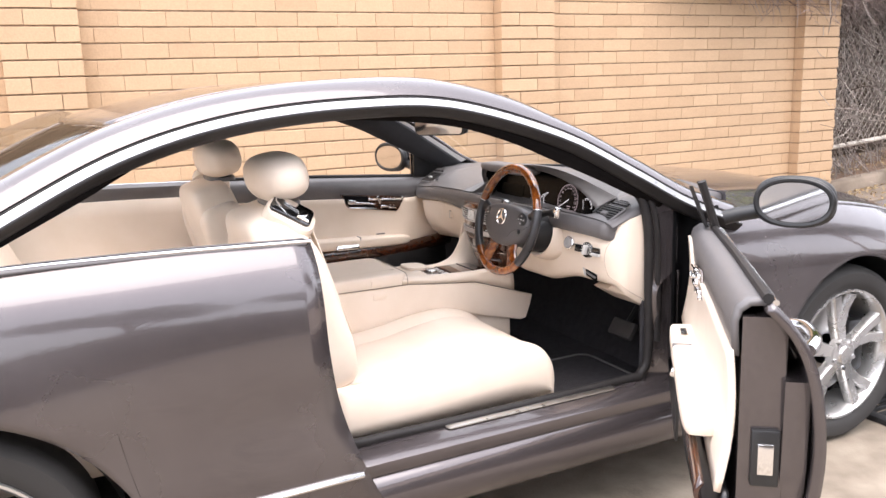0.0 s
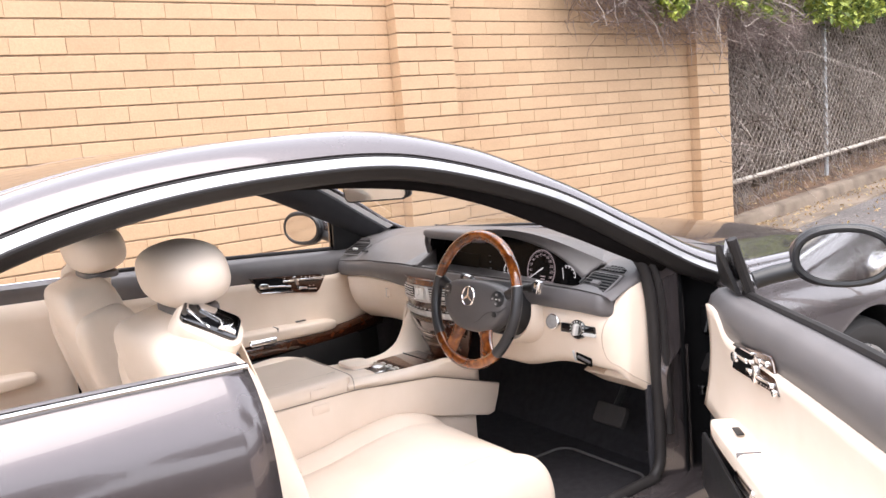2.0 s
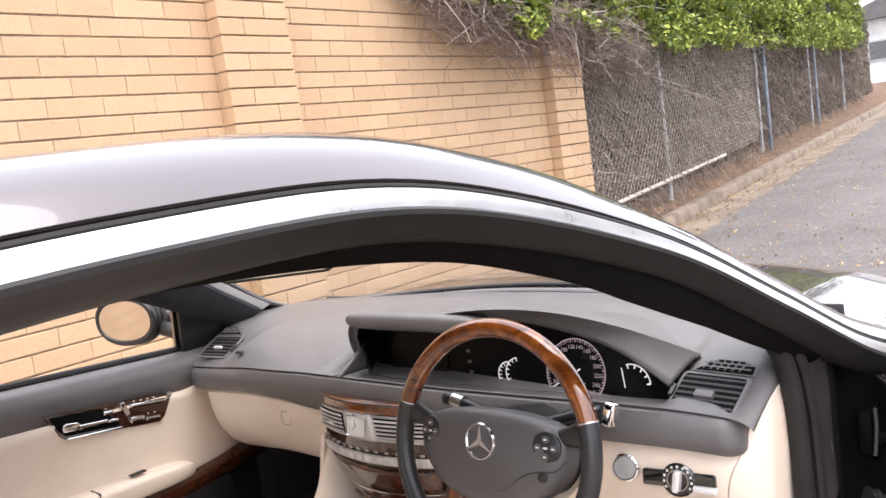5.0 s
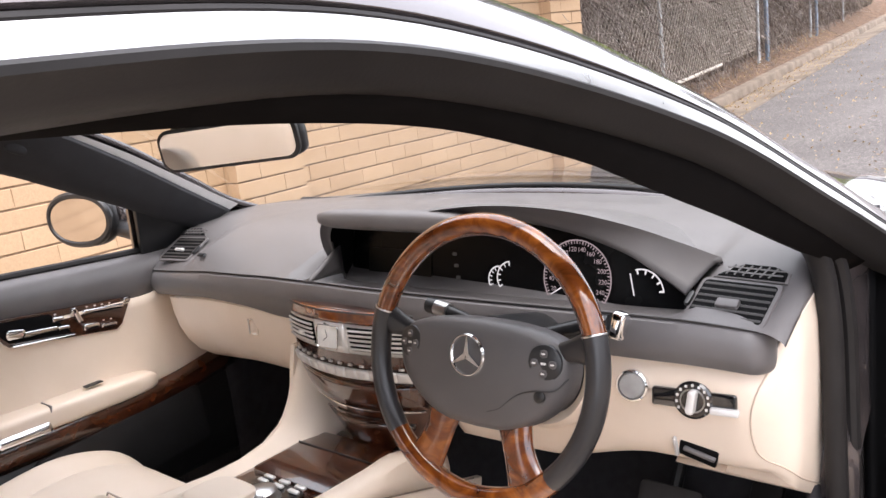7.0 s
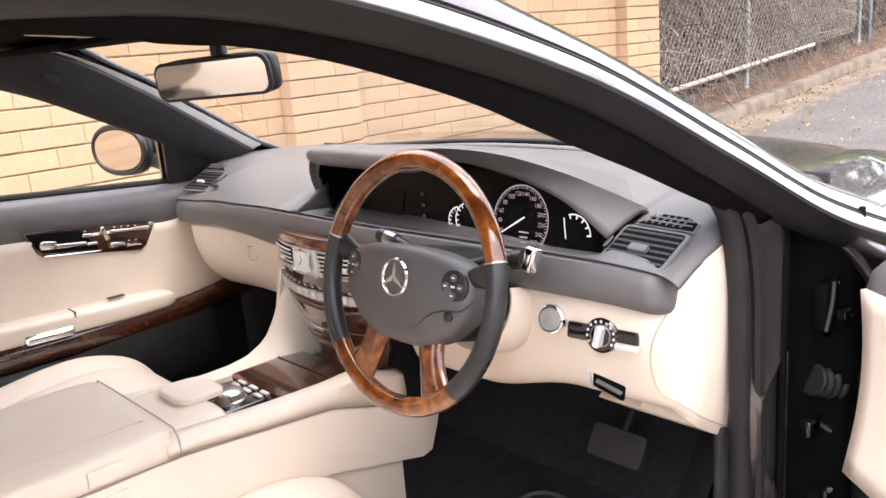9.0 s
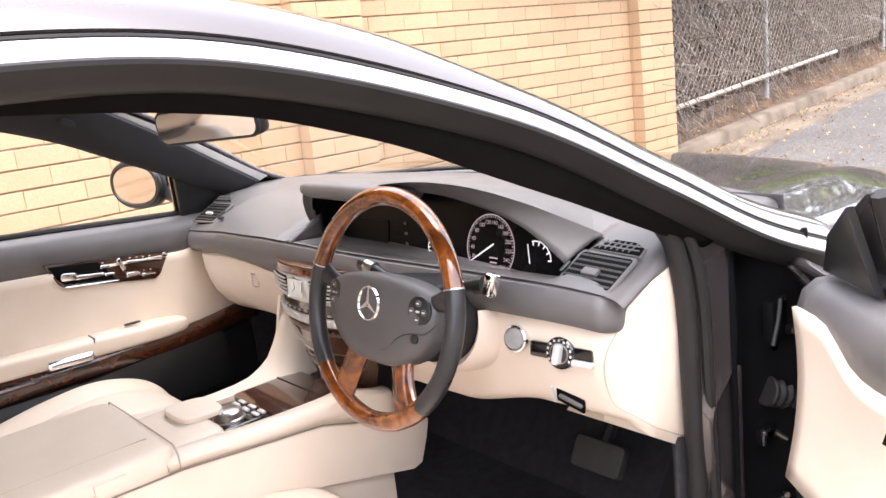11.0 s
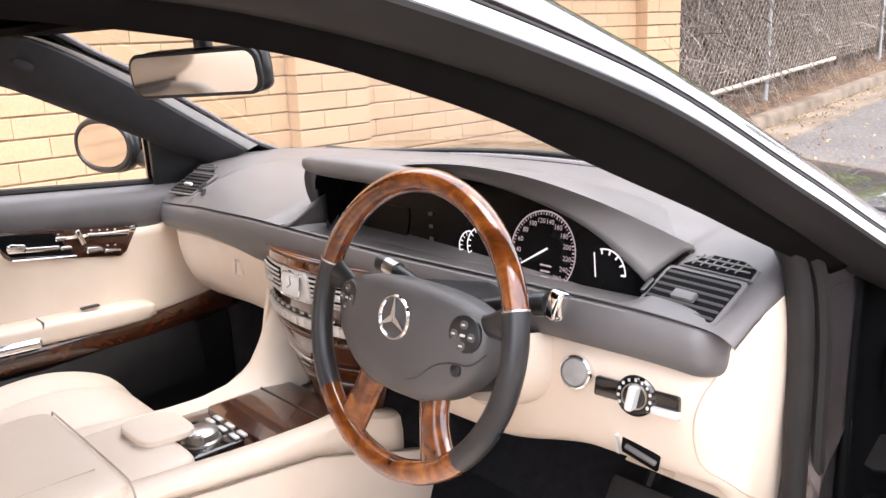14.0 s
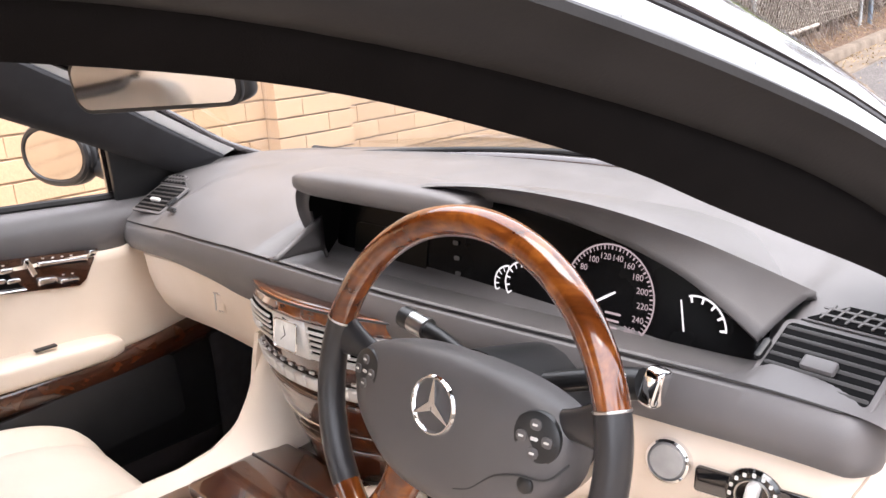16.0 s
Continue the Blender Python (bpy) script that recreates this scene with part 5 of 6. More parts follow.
wheel_root = part("steering_wheel", grid(hub_pad, len(PADRING), 8, close_u=True), HUB, car, "charcoal leather and walnut steering wheel", xf=SW)
L = smooth_line([(0.142, -0.004, 0.012), (0.128, -0.020, 0.0225), (0.100, -0.024, 0.0275), (0.074, -0.034, 0.0285), (0.050, -0.054, 0.0275), (0.030, -0.062, 0.0275)], 24)
part("pad_crease", tube([SW @ p for p in L], 0.0010, 6), SEAMLINE, wheel_root)


def rim_arc(a0, a1, n=40):
    L = []
    for k in range(n + 1):
        a = radians(a0 + (a1 - a0) * k / n)
        L.append(SW @ Vector((0.183 * math.cos(a), 0.183 * math.sin(a), 0.012)))
    return tube(L, 0.0155, 14)


part("rim_top", rim_arc(17, 163), WOOD, wheel_root, "glossy walnut rim")
part("rim_bottom", rim_arc(-139, -47), WOOD, wheel_root, "glossy walnut rim")
part("rim_side", rim_arc(-47, 17), RIMLEATHER, wheel_root)
part("rim_side", rim_arc(163, 221), RIMLEATHER, wheel_root)
for s in (-1, 1):
    def thumb(u, v, s=s):
        x = 0.118 + 0.060 * u
        h = 0.013 + 0.016 * u * u
        a = 2 * math.pi * v
        return Vector((s * x, 0.024 + 0.018 * u + h * math.cos(a), 0.004 + 0.006 * u + 0.010 * math.sin(a)))
    part("spoke", grid(thumb, 8, 20, close_v=True), RIMLEATHER, wheel_root, "charcoal leather spoke", xf=SW)

    def low_spoke(u, v, s=s):
        c = Vector((0.058, -0.070, 0)).lerp(Vector((0.095, -0.163, 0)), u) + Vector((-0.006, 0, 0)) * math.sin(math.pi * u)
        h = 0.020 + 0.008 * (2 * u - 1) ** 2 + 0.006 * u
        a = 2 * math.pi * v
        return Vector((s * (c.x + h * math.cos(a)), c.y + 0.35 * h * math.cos(a), 0.002 + 0.008 * u + 0.011 * math.sin(a)))
    part("lower_spoke", grid(low_spoke, 12, 20, close_v=True), WOOD, wheel_root, "glossy walnut lower spoke", xf=SW)
    m = SW @ Matrix.Translation((s * 0.112, 0.012, 0.0225)) @ pose(0, 0, 0, 0, s * 9, 0)
    part("button_pad", lathe([(0.0, 0.003), (0.020, 0.0025), (0.0235, 0.001), (0.0245, -0.006)], m, 28), BLACK, wheel_root, "round black button pad")
    for k in range(4):
        a = math.pi / 2 * k
        part("pad_button", slab(rounded(0.011, 0.010, 0.004, 2), 0.002, m @ Matrix.Translation((0.0125 * math.cos(a), 0.0125 * math.sin(a), 0.0025)), 0.001), HUB, wheel_root)
        part("pad_mark", slab(rounded(0.005, 0.002, 0.0008, 2), 0.0006, m @ Matrix.Translation((0.0125 * math.cos(a), 0.0125 * math.sin(a), 0.0045))), BRIGHT, wheel_root)
    part("pad_mark", slab(rounded(0.007, 0.003, 0.001, 2), 0.001, m @ Matrix.Translation((0, 0, 0.003))), BRIGHT, wheel_root)
    part("seam_ring", lathe([(0.0162, -0.0012), (0.0166, 0.0), (0.0162, 0.0012)], SW @ Matrix.Translation((0.183 * math.cos(radians(17)) * s, 0.183 * math.sin(radians(17)), 0.012)) @ pose(0, 0, 0, 90, 0, 17 * s), 20), SILVER, wheel_root)
part("small_button", lathe([(0.0, 0.0032), (0.006, 0.003), (0.0085, 0.0015), (0.0095, -0.006)], SW @ Matrix.Translation((0.107, -0.030, 0.0235)), 20), BLACK, wheel_root)
EM = SW @ Matrix.Translation((-0.004, 0.008, 0.0315))
part("emblem", join(lathe([(0.0245, 0.0), (0.026, 0.003), (0.0275, 0.003), (0.029, 0.0)], EM, 40), *[slab([(-0.0045, 0.0), (0.0045, 0.0), (0.0008, 0.0255), (-0.0008, 0.0255)], 0.003, EM @ pose(0, 0, 0, 0, 0, a)) for a in (0, 120, 240)]), CHROME, wheel_root, "chrome ring badge", smooth=False)
part("steering_column", tube([SW @ Vector((0, 0.0, -0.02)), SW @ Vector((0, 0.0, -0.09)), SW @ Vector((0, 0.0, -0.22))], 0.058, 20), BLACK, car, "black steering column shroud")
part("column_collar", lathe([(0.05, 0), (0.066, -0.006), (0.07, -0.03), (0.07, -0.2)], SW @ Matrix.Translation((0, -0.025, -0.07)), 28), BLACK, car)
def ring_arc(u, v):
    a = radians(-140 + 160 * u)
    r, h = ((0.072, -0.145), (0.084, -0.135), (0.092, -0.15), (0.092, -0.2))[round(v * 3)]
    return Vector((r * math.cos(a), -0.025 + r * math.sin(a), h))


part("column_opening", grid(ring_arc, 30, 3), CREAM, car, "cream column surround", xf=SW)
st = part("gear_stalk", tube([SW @ Vector(p) for p in ((0.04, 0.03, -0.075), (0.10, 0.05, -0.08), (0.140, 0.056, -0.081))], 0.011, 10), BLACK, car, "black column stalk")
part("stalk_knob", pillow((0, 0, 0), (0.010, 0.019, 0.012), (0.5, 0.4)), CHROME, st, "chrome stalk end", xf=SW @ Matrix.Translation((0.158, 0.058, -0.081)) @ pose(0, 0, 0, 0, 0, -12))
part("stalk_collar", tube([SW @ Vector((0.128, 0.053, -0.081)), SW @ Vector((0.147, 0.057, -0.081))], 0.0155, 12), BLACK, st)
st = part("indicator_stalk", tube([SW @ Vector(p) for p in ((-0.04, 0.035, -0.055), (-0.09, 0.047, -0.058), (-0.13, 0.054, -0.058))], 0.009, 10, 0, lambda f: 0.75 + 0.35 * f), BLACK, car, "black column stalk")
part("stalk_end", tube([SW @ Vector(p) for p in ((-0.112, 0.051, -0.058), (-0.13, 0.054, -0.058), (-0.136, 0.055, -0.058))], 0.0125, 12), SILVER, st)
part("stalk_cap", tube([SW @ Vector(p) for p in ((-0.136, 0.055, -0.058), (-0.152, 0.057, -0.058))], 0.0125, 12), BLACK, st)


# ---- floor, bulkhead, sill and jamb ----
def floor_sheet(u, v):
    x = -0.42 - 2.5 * u
    y = -0.74 + 1.48 * v
    z = 0.27 + 0.30 * ease((-0.62 - x) / -0.2) if x > -0.62 else 0.27
    return Vector((x, y, z + 0.02 * noise.noise((x * 4, y * 4, 0)) * 0.3))


fl = part("floor_carpet", grid(floor_sheet, 40, 16), CARPET, car, "black carpeted floor", solid=0.01)
part("bulkhead", grid(lambda u, v: Vector((-0.42 - 0.10 * v, -0.745 + 1.49 * u, 0.5 + 0.5 * v)), 6, 4), CARPET, car, solid=0.01)
part("floor_mat", slab(rounded(0.52, 0.40, 0.05), 0.012, basis((-0.98, -0.42, 0.285), (1, 0, 0.0), (0, 0, 1)), 0.004), CARPET, fl, "black floor mat with sewn edge")
part("mat_edge", tube([Vector((-0.98 + x, -0.42 + y, 0.30)) for x, y in rounded(0.50, 0.38, 0.05)], 0.005, 6, 0, None, True), surface("grey_mat_piping", (0.11, 0.105, 0.105), None, 0.7), fl)
br = part("brake_pedal", slab(rounded(0.13, 0.07, 0.012), 0.02, basis((-0.68, -0.415, 0.44), (0, 1, 0), (-0.8, 0, 0.5)), 0.006), surface("worn_pedal_rubber", (0.05, 0.044, 0.042), None, 0.7, 0, 30.0, 200.0, 0.3), car, "black rubber brake pedal")
part("pedal_arm", tube([(-0.67, -0.415, 0.45), (-0.60, -0.415, 0.55), (-0.55, -0.41, 0.72)], 0.012, 8, 8), BLACK, br)
part("accelerator_pedal", slab(rounded(0.06, 0.17, 0.012), 0.018, basis((-0.60, -0.56, 0.40), (0, 1, 0), (-0.7, 0, 0.6)), 0.005), RUBBER, car, "black rubber accelerator pedal")
for s in (-1, 1):
    part("kick_panel", grid(lambda u, v, s=s: Vector((-0.45 - 0.42 * u, s * (0.735 + 0.012 * math.sin(3 * u)), 0.27 + 0.60 * v)), 8, 6), CARPET, car, solid=0.012)
    part("sill_top", grid(lambda u, v, s=s: Vector((-0.70 - 1.40 * u, s * [0.735, 0.74, 0.77, 0.82, 0.86, 0.872][round(v * 5)], [0.28, 0.39, 0.40, 0.395, 0.37, 0.30][round(v * 5)])), 20, 5), PAINT, car, solid=0.006)
    part("sill_plate", slab(rounded(0.62, 0.05, 0.01), 0.004, basis((-1.35, s * 0.79, 0.401), (1, 0, 0), (0, 0.05 * s, 1)), 0.001), SILVER, car, "brushed metal sill plate")


# driver's door opening: seal, painted post, hinges
SEAL = smooth_line([(-2.06, -0.77, 0.99), (-2.05, -0.772, 0.62), (-1.98, -0.775, 0.43), (-1.80, -0.775, 0.405), (-1.0, -0.775, 0.405), (-0.90, -0.775, 0.42), (-0.868, -0.77, 0.50), (-0.866, -0.765, 0.75), (-0.872, -0.763, 0.92), (-0.90, -0.755, 1.02), (-0.965, -0.735, 1.07), (-1.048, -0.671, 1.141), (-1.109, -0.631, 1.187), (-1.16, -0.598, 1.231)], 110)
part("door_seal", tube(SEAL, 0.016, 10), RUBBER, car, "black rubber door seal")
part("door_seal_lip", tube([p + Vector((0.022 if p.x > -1.5 else -0.022, -0.018, -0.004)) for p in SEAL[52:]], 0.010, 8), RUBBER, car)


POST_OUT = smooth_line([(-0.795, 0, 1.02), (-0.775, 0, 0.97), (-0.758, 0, 0.90), (-0.757, 0, 0.84), (-0.760, 0, 0.79), (-0.785, 0, 0.755), (-0.828, 0, 0.728), (-0.850, 0, 0.700), (-0.852, 0, 0.665), (-0.842, 0, 0.62), (-0.815, 0, 0.575), (-0.785, 0, 0.54), (-0.775, 0, 0.48), (-0.775, 0, 0.26)], 60)


def post(u, v):
    """The painted front post of the door opening, from the seal out to its scalloped edge."""
    q = POST_OUT[round(v * 60)]
    x0, k = -0.872, round(u * 8)
    f = (0, 0.12, 0.3, 0.5, 0.7, 0.85, 0.94, 1.0, 1.0)[k]
    return Vector((x0 + (q.x - x0) * f, -0.768 + (0, -0.006, -0.012, -0.018, -0.024, -0.026, -0.022, -0.014, 0.03)[k], q.z))


part("door_post", grid(post, 8, 60), PAINT, car, "dark grey painted door post")
part("lower_post", grid(lambda u, v: Vector((-0.850 + 0.095 * u, -0.760 - 0.030 * u + 0.012 * math.sin(3.14 * u), 0.26 + 0.50 * v)), 10, 12), PAINT, car, "dark grey painted lower post", solid=0.004)
# the well behind the post is coloured as dark as its shade
part("hinge_well", grid(lambda u, v: Vector((-0.785 + 0.125 * u, -0.80 + 0.03 * math.sin(math.pi * u) - 0.06 * u * u, 0.26 + 0.72 * v)), 10, 10), PIT, car, "hinge well coloured black for its shade", solid=0.01)
for z in (0.83, 0.47):
    h = part("door_hinge", box((-0.700, -0.822, z), (0.05, 0.022, 0.075), 0.006), PIT, car, "black door hinge")
    part("hinge_link", tube([(-0.708, -0.836, z + 0.04), (-0.722, -0.84, z + 0.012), (-0.742, -0.84, z - 0.03)], 0.0038, 8, 8), IRON, h)
    for dz, dx in ((0.042, 0.0), (-0.034, -0.034)):
        part("hinge_bolt", lathe([(0.0, 0.006), (0.006, 0.006), (0.007, 0.0)], basis((-0.700 + dx, -0.836, z + dz), (0, 0, 1), (-0.6, -0.8, 0)), 6), CHROME, h)
    part("hinge_leaf", box((-0.665, -0.842, z - 0.02), (0.06, 0.012, 0.022), 0.004, (0, 0, -20)), GLOSSY, h)
    part("hinge_bolt", lathe([(0.0, 0.006), (0.006, 0.006), (0.007, 0.0)], basis((-0.685, -0.85, z - 0.018), (0, 0, 1), (-0.6, -0.8, 0)), 6), CHROME, h)
boot = [(-0.705 + 0.085 * f, -0.806 - 0.035 * f, 0.700 - 0.035 * f) for f in np.linspace(0, 1, 49)]
part("cable_boot", tube(boot, 0.024, 16, 0, lambda f: 1.0 + 0.14 * math.sin(f * 2 * math.pi * 6)), RUBBER, car, "ribbed black rubber cable boot")
part("check_strap", tube([(-0.705, -0.81, 0.632), (-0.67, -0.83, 0.60), (-0.635, -0.845, 0.575)], 0.005, 8, 6), SILVER, car)
part("strap_bracket", box((-0.715, -0.81, 0.625), (0.045, 0.02, 0.03), 0.005), GLOSSY, car)
part("strap_bolt", lathe([(0.0, 0.006), (0.006, 0.006), (0.007, 0.0)], basis((-0.728, -0.822, 0.635), (0, 0, 1), (-0.6, -0.8, 0)), 6), CHROME, car)


# ---- doors ----
DARKWOOD = surface("dark_walnut", (0.055, 0.020, 0.010), (0.03, 0.011, 0.006), 0.2, 0, 30.0, 400.0, 0, 1.0)


def door(s, xf, DF=DOOR_F, DR=DOOR_R):
    """One long frameless door with its trim, in the closed position; xf swings it."""
    d = part("door", flank(DR, DF, SILL_Z + 0.13, edge_rear, edge_front, s), PAINT, car, "dark grey metallic door skin" if s > 0 else "dark grey metallic door, wide open", xf=xf, solid=0.018)
    part("door_inner_shell", slab([(-0.86, 0.40), (-0.86, 0.94), (DR + 0.03, 0.985), (DR + 0.03, 0.55), (DR + 0.11, 0.40)], 0.08, Matrix(((1, 0, 0, 0), (0, 0, s, s * 0.775), (0, 1, 0, 0), (0, 0, 0, 1))), 0.008), PAINT, d, xf=xf)
    # front edge blackened to carry the shade of the hinge gap
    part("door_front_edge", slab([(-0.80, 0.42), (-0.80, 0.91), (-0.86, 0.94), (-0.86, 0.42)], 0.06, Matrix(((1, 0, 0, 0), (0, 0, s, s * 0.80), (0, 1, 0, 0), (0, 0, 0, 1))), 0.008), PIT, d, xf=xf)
    part("door_rear_edge", slab([(DR + 0.02, 0.87), (DR + 0.15, 0.87), (DR + 0.20, 0.42), (DR + 0.115, 0.42), (DR + 0.055, 0.56), (DR + 0.025, 0.70)], 0.045, Matrix(((1, 0, 0, 0), (0, 0, s, s * 0.85), (0, 1, 0, 0), (0, 0, 0, 1))), 0.006), PAINT, d, xf=xf)
    part("door_latch", box((DR + 0.028, s * 0.822, 0.72), (0.014, 0.05, 0.11), 0.004), BLACK, d, "black door latch", xf=xf)
    part("latch_plate", box((DR + 0.020, s * 0.822, 0.72), (0.006, 0.028, 0.06), 0.002), CHROME, d, xf=xf)
    x0, x1 = -0.845, DR + 0.035

    def pad(u, v):
        x = x0 + (x1 - x0) * u
        zb = z_top(x) - 0.01
        drop = max(0.035, zb - interp(x, [-1.03, -0.99, -0.93, -0.86], [zb - 0.095, 0.862, 0.90, 0.942]))
        prof = [(0.83, 0.005), (0.81, 0.012), (0.785, 0.010), (0.765, -0.005), (0.757, -0.03), (0.76, -drop)]
        y, dz = prof[round(v * 5)]
        return Vector((x, s * y, zb + dz))
    part("door_top_pad", grid(pad, 40, 5), DARK, d, "charcoal leather upper door pad", xf=xf, solid=0.012)

    def panel(u, v):
        x = x0 + (x1 - x0) * u
        zb = z_top(x) - 0.01 - max(0.04, z_top(x) - 0.01 - interp(x, [-1.03, -0.99, -0.93, -0.86], [z_top(x) - 0.105, 0.862, 0.90, 0.942])) + 0.012
        z = zb + (0.64 - zb) * v
        return Vector((x, s * (0.762 + 0.010 * math.sin(math.pi * v) - 0.014 * v * v), z))
    part("door_panel", grid(panel, 40, 10), CREAM, d, "cream leather door panel", xf=xf, solid=0.012)
    low = part("door_pocket", grid(lambda u, v: Vector((x0 + (x1 - x0) * u, s * (0.752 - 0.045 * math.sin(math.pi * min(1, v * 1.3)) * math.sin(math.pi * u) ** 0.5), 0.64 - 0.27 * v)), 30, 8), BLACK, d, "black lower door pocket", xf=xf, solid=0.012)
    part("pocket_lid", slab(rounded(0.42, 0.15, 0.02), 0.008, basis((-1.18, s * 0.705, 0.535), (1, 0, 0.06), (0, -s, 0)), 0.003), BLACK, d, xf=xf)
    part("wood_strip", grid(lambda u, v: Vector((x0 + (0.3 if s < 0 else 0.0) * (1 - u) * (x1 - x0) + (x1 - x0) * u * 1.0, s * (0.712 - 0.012 * math.sin(math.pi * v) + 0.025 * ease((0.16 - u) / 0.16)), 0.660 - 0.056 * v + 0.022 * ease((0.26 - u) / 0.26) * (1 - 0.2 * v))), 30, 4), WALNUT, d, "dark walnut door strip", xf=xf, solid=0.008)
    part("armrest", pillow((-1.47, s * 0.728, 0.687), (0.40, 0.042, 0.026), (0.45, 0.3), (0, 2, 0)), CREAM, d, "cream leather armrest", xf=xf)
    part("armrest_joint", box((-1.335, s * 0.712, 0.700), (0.003, 0.05, 0.022), 0.001, (0, 15, 0)), DARK, d, xf=xf)
    part("pull_handle", slab(rounded(0.115, 0.024, 0.008), 0.014, basis((-1.40, s * 0.692, 0.668), (1, 0, -0.03), (0, -s, 0.3)), 0.005), CHROME, d, "chrome pull handle", xf=xf)
    part("window_switch", box((-1.22, s * 0.722, 0.7115), (0.042, 0.016, 0.004), 0.0015), BLACK, d, xf=xf)
    # seat switch panel
    m = basis((-1.24, s * 0.757, 0.862), (1, 0, -0.12), (0, -s, 0))
    def at(px, py):
        return (px - 610) * 0.00051 * (1 if s > 0 else -1), (140 - py - 0.062 * (px - 610)) * 0.00050

    def shape(pts):
        L = [at(*p) for p in pts]
        return L if s > 0 else L[::-1]

    def bar(name, c, w, h, lift, mat, turn=0.0, label=""):
        x, y = at(*c)
        return part(name, slab(rounded(w, h, min(w, h) * 0.35, 3), 0.008, m @ Matrix.Translation((x, y, lift)) @ pose(0, 0, 0, 0, 0, turn if s > 0 else -turn), 0.0028), mat, d, label, xf=xf)
    part("switch_panel", slab(shape([(375, 217), (852, 205), (880, 180), (932, 56), (285, 96), (352, 200)]), 0.006, m, 0.002), DARKWOOD, d, "dark walnut panel of seat switches", xf=xf)
    part("handle_recess", slab(shape([(378, 200), (640, 190), (550, 92), (305, 106), (345, 170)]), 0.002, m @ Matrix.Translation((0, 0, 0.0055)), 0.0008), PIT, d, xf=xf)
    bar("inner_handle", (470, 164), 0.110, 0.012, 0.008, CHROME, 0.0, "chrome inner handle")
    bar("handle_grip", (398, 158), 0.040, 0.020, 0.010, CHROME, -4.0, "chrome handle grip")
    bar("recess_trim", (515, 205), 0.138, 0.005, 0.006, CHROME, 0.0, "chrome strip")
    for c, w, h, turn in (((582, 119), 0.026, 0.011, 0), ((605, 160), 0.026, 0.010, 0), ((668, 112), 0.012, 0.040, 24), ((790, 98), 0.098, 0.011, 0), ((905, 68), 0.016, 0.013, 0), ((727, 172), 0.038, 0.016, 0), ((810, 176), 0.038, 0.010, 0), ((655, 92), 0.013, 0.013, 0)):
        bar("seat_switch", c, w, h, 0.006, CHROME, turn)
    for c in ((718, 80), (755, 79), (790, 77), (825, 75), (790, 152), (825, 150), (575, 98), (612, 182)):
        x, y = at(*c)
        part("switch_mark", slab(rounded(0.005, 0.003, 0.001, 2), 0.001, m @ Matrix.Translation((x, y, 0.006))), BRIGHT, d, xf=xf)
    # outer handle, mirror, sail
    hx, hz = -1.81, 0.885
    hy = side_y(hx, hz)
    m = basis((hx, s * (hy + 0.001), hz), (1, 0, -0.03), (0, s, 0.25))
    part("handle_cup", pillow((0, 0, 0), (0.112, 0.036, 0.006), (1.0, 1.0)), CHROME, d, "chrome handle recess", xf=xf @ m)
    part("door_handle", tube([m @ Vector(p) for p in ((-0.105, 0.004, 0.008), (-0.05, 0.006, 0.030), (0.05, 0.004, 0.030), (0.105, 0.0, 0.008))], 0.013, 12, 14), CHROME, d, "chrome door handle", xf=xf)
    part("trim_strip", tube([(x, s * (side_y(x, 0.385) + 0.004), 0.385) for x in np.linspace(DR + 0.09, DF - 0.03, 16)], 0.008, 8), CHROME, d, "chrome strip", xf=xf)
    part("belt_trim", tube([(x, s * (side_y(x, z_top(x)) + 0.006), z_top(x) + 0.001) for x in np.linspace(DR + 0.01, -0.98, 20)], 0.006, 8), CHROME, d, "bright belt line trim", xf=xf)
    part("window_slot", tube([(x, s * 0.815, z_top(x) + 0.006) for x in np.linspace(DR + 0.02, -0.98, 20)], 0.010, 8), RUBBER, d, xf=xf)
    part("sail_panel", slab([(-1.005, 0.96), (-0.80, 0.955), (-0.90, 1.035), (-1.03, 1.105)], 0.014, Matrix(((1, 0, 0, 0), (0, -0.40 * s, s, s * 1.20), (0, 1, 0, 0), (0, 0, 0, 1))), 0.004), PAINT, d, "painted mirror mount", xf=xf)
    if s < 0:
        part("quarter_seal", tube([(-1.012, s * 0.818, 0.965), (-1.036, s * 0.772, 1.105)], 0.012, 8), RUBBER, d, xf=xf)
    part("mirror_inner_cover", slab([(-1.0, 0.955), (-0.72, 0.955), (-0.78, 1.015), (-0.93, 1.112), (-1.03, 1.125)] if s > 0 else [(-1.0, 0.965), (-0.86, 0.965), (-0.93, 1.035), (-1.02, 1.09)], 0.012, Matrix(((1, 0, 0, 0), (0, -0.40 * s, -s, s * 1.185), (0, 1, 0, 0), (0, 0, 0, 1))), 0.003), BLACK, d, xf=xf)
    hub = (-0.972, s * 1.03, 1.042)
    part("mirror_housing", pillow(hub, (0.062, 0.104, 0.066), (0.75, 0.8), (0, 0, s * 22), 28, lambda q: Vector((q.x if q.x > -0.02 else -0.02 + (q.x + 0.02) * 0.25, q.y, q.z * (1 + 0.25 * (-s) * q.y / 0.118 * -1)))), PAINT, d, "painted mirror housing", xf=xf)
    part("mirror_arm", tube([(-0.95, s * 0.845, 0.985), (-0.955, s * 0.89, 0.998), (-0.965, s * 0.95, 1.01)], 0.022, 10, 6), BLACK, d, xf=xf)
    mm = basis((-1.012, s * 1.03, 1.043), (0.34 * s, -1, 0), (-1, -0.34 * s, 0.0))
    part("mirror_bezel", pillow((0, 0, 0), (0.111, 0.075, 0.020), (0.55, 0.75)), BLACK, d, "black mirror rim", xf=xf @ mm)
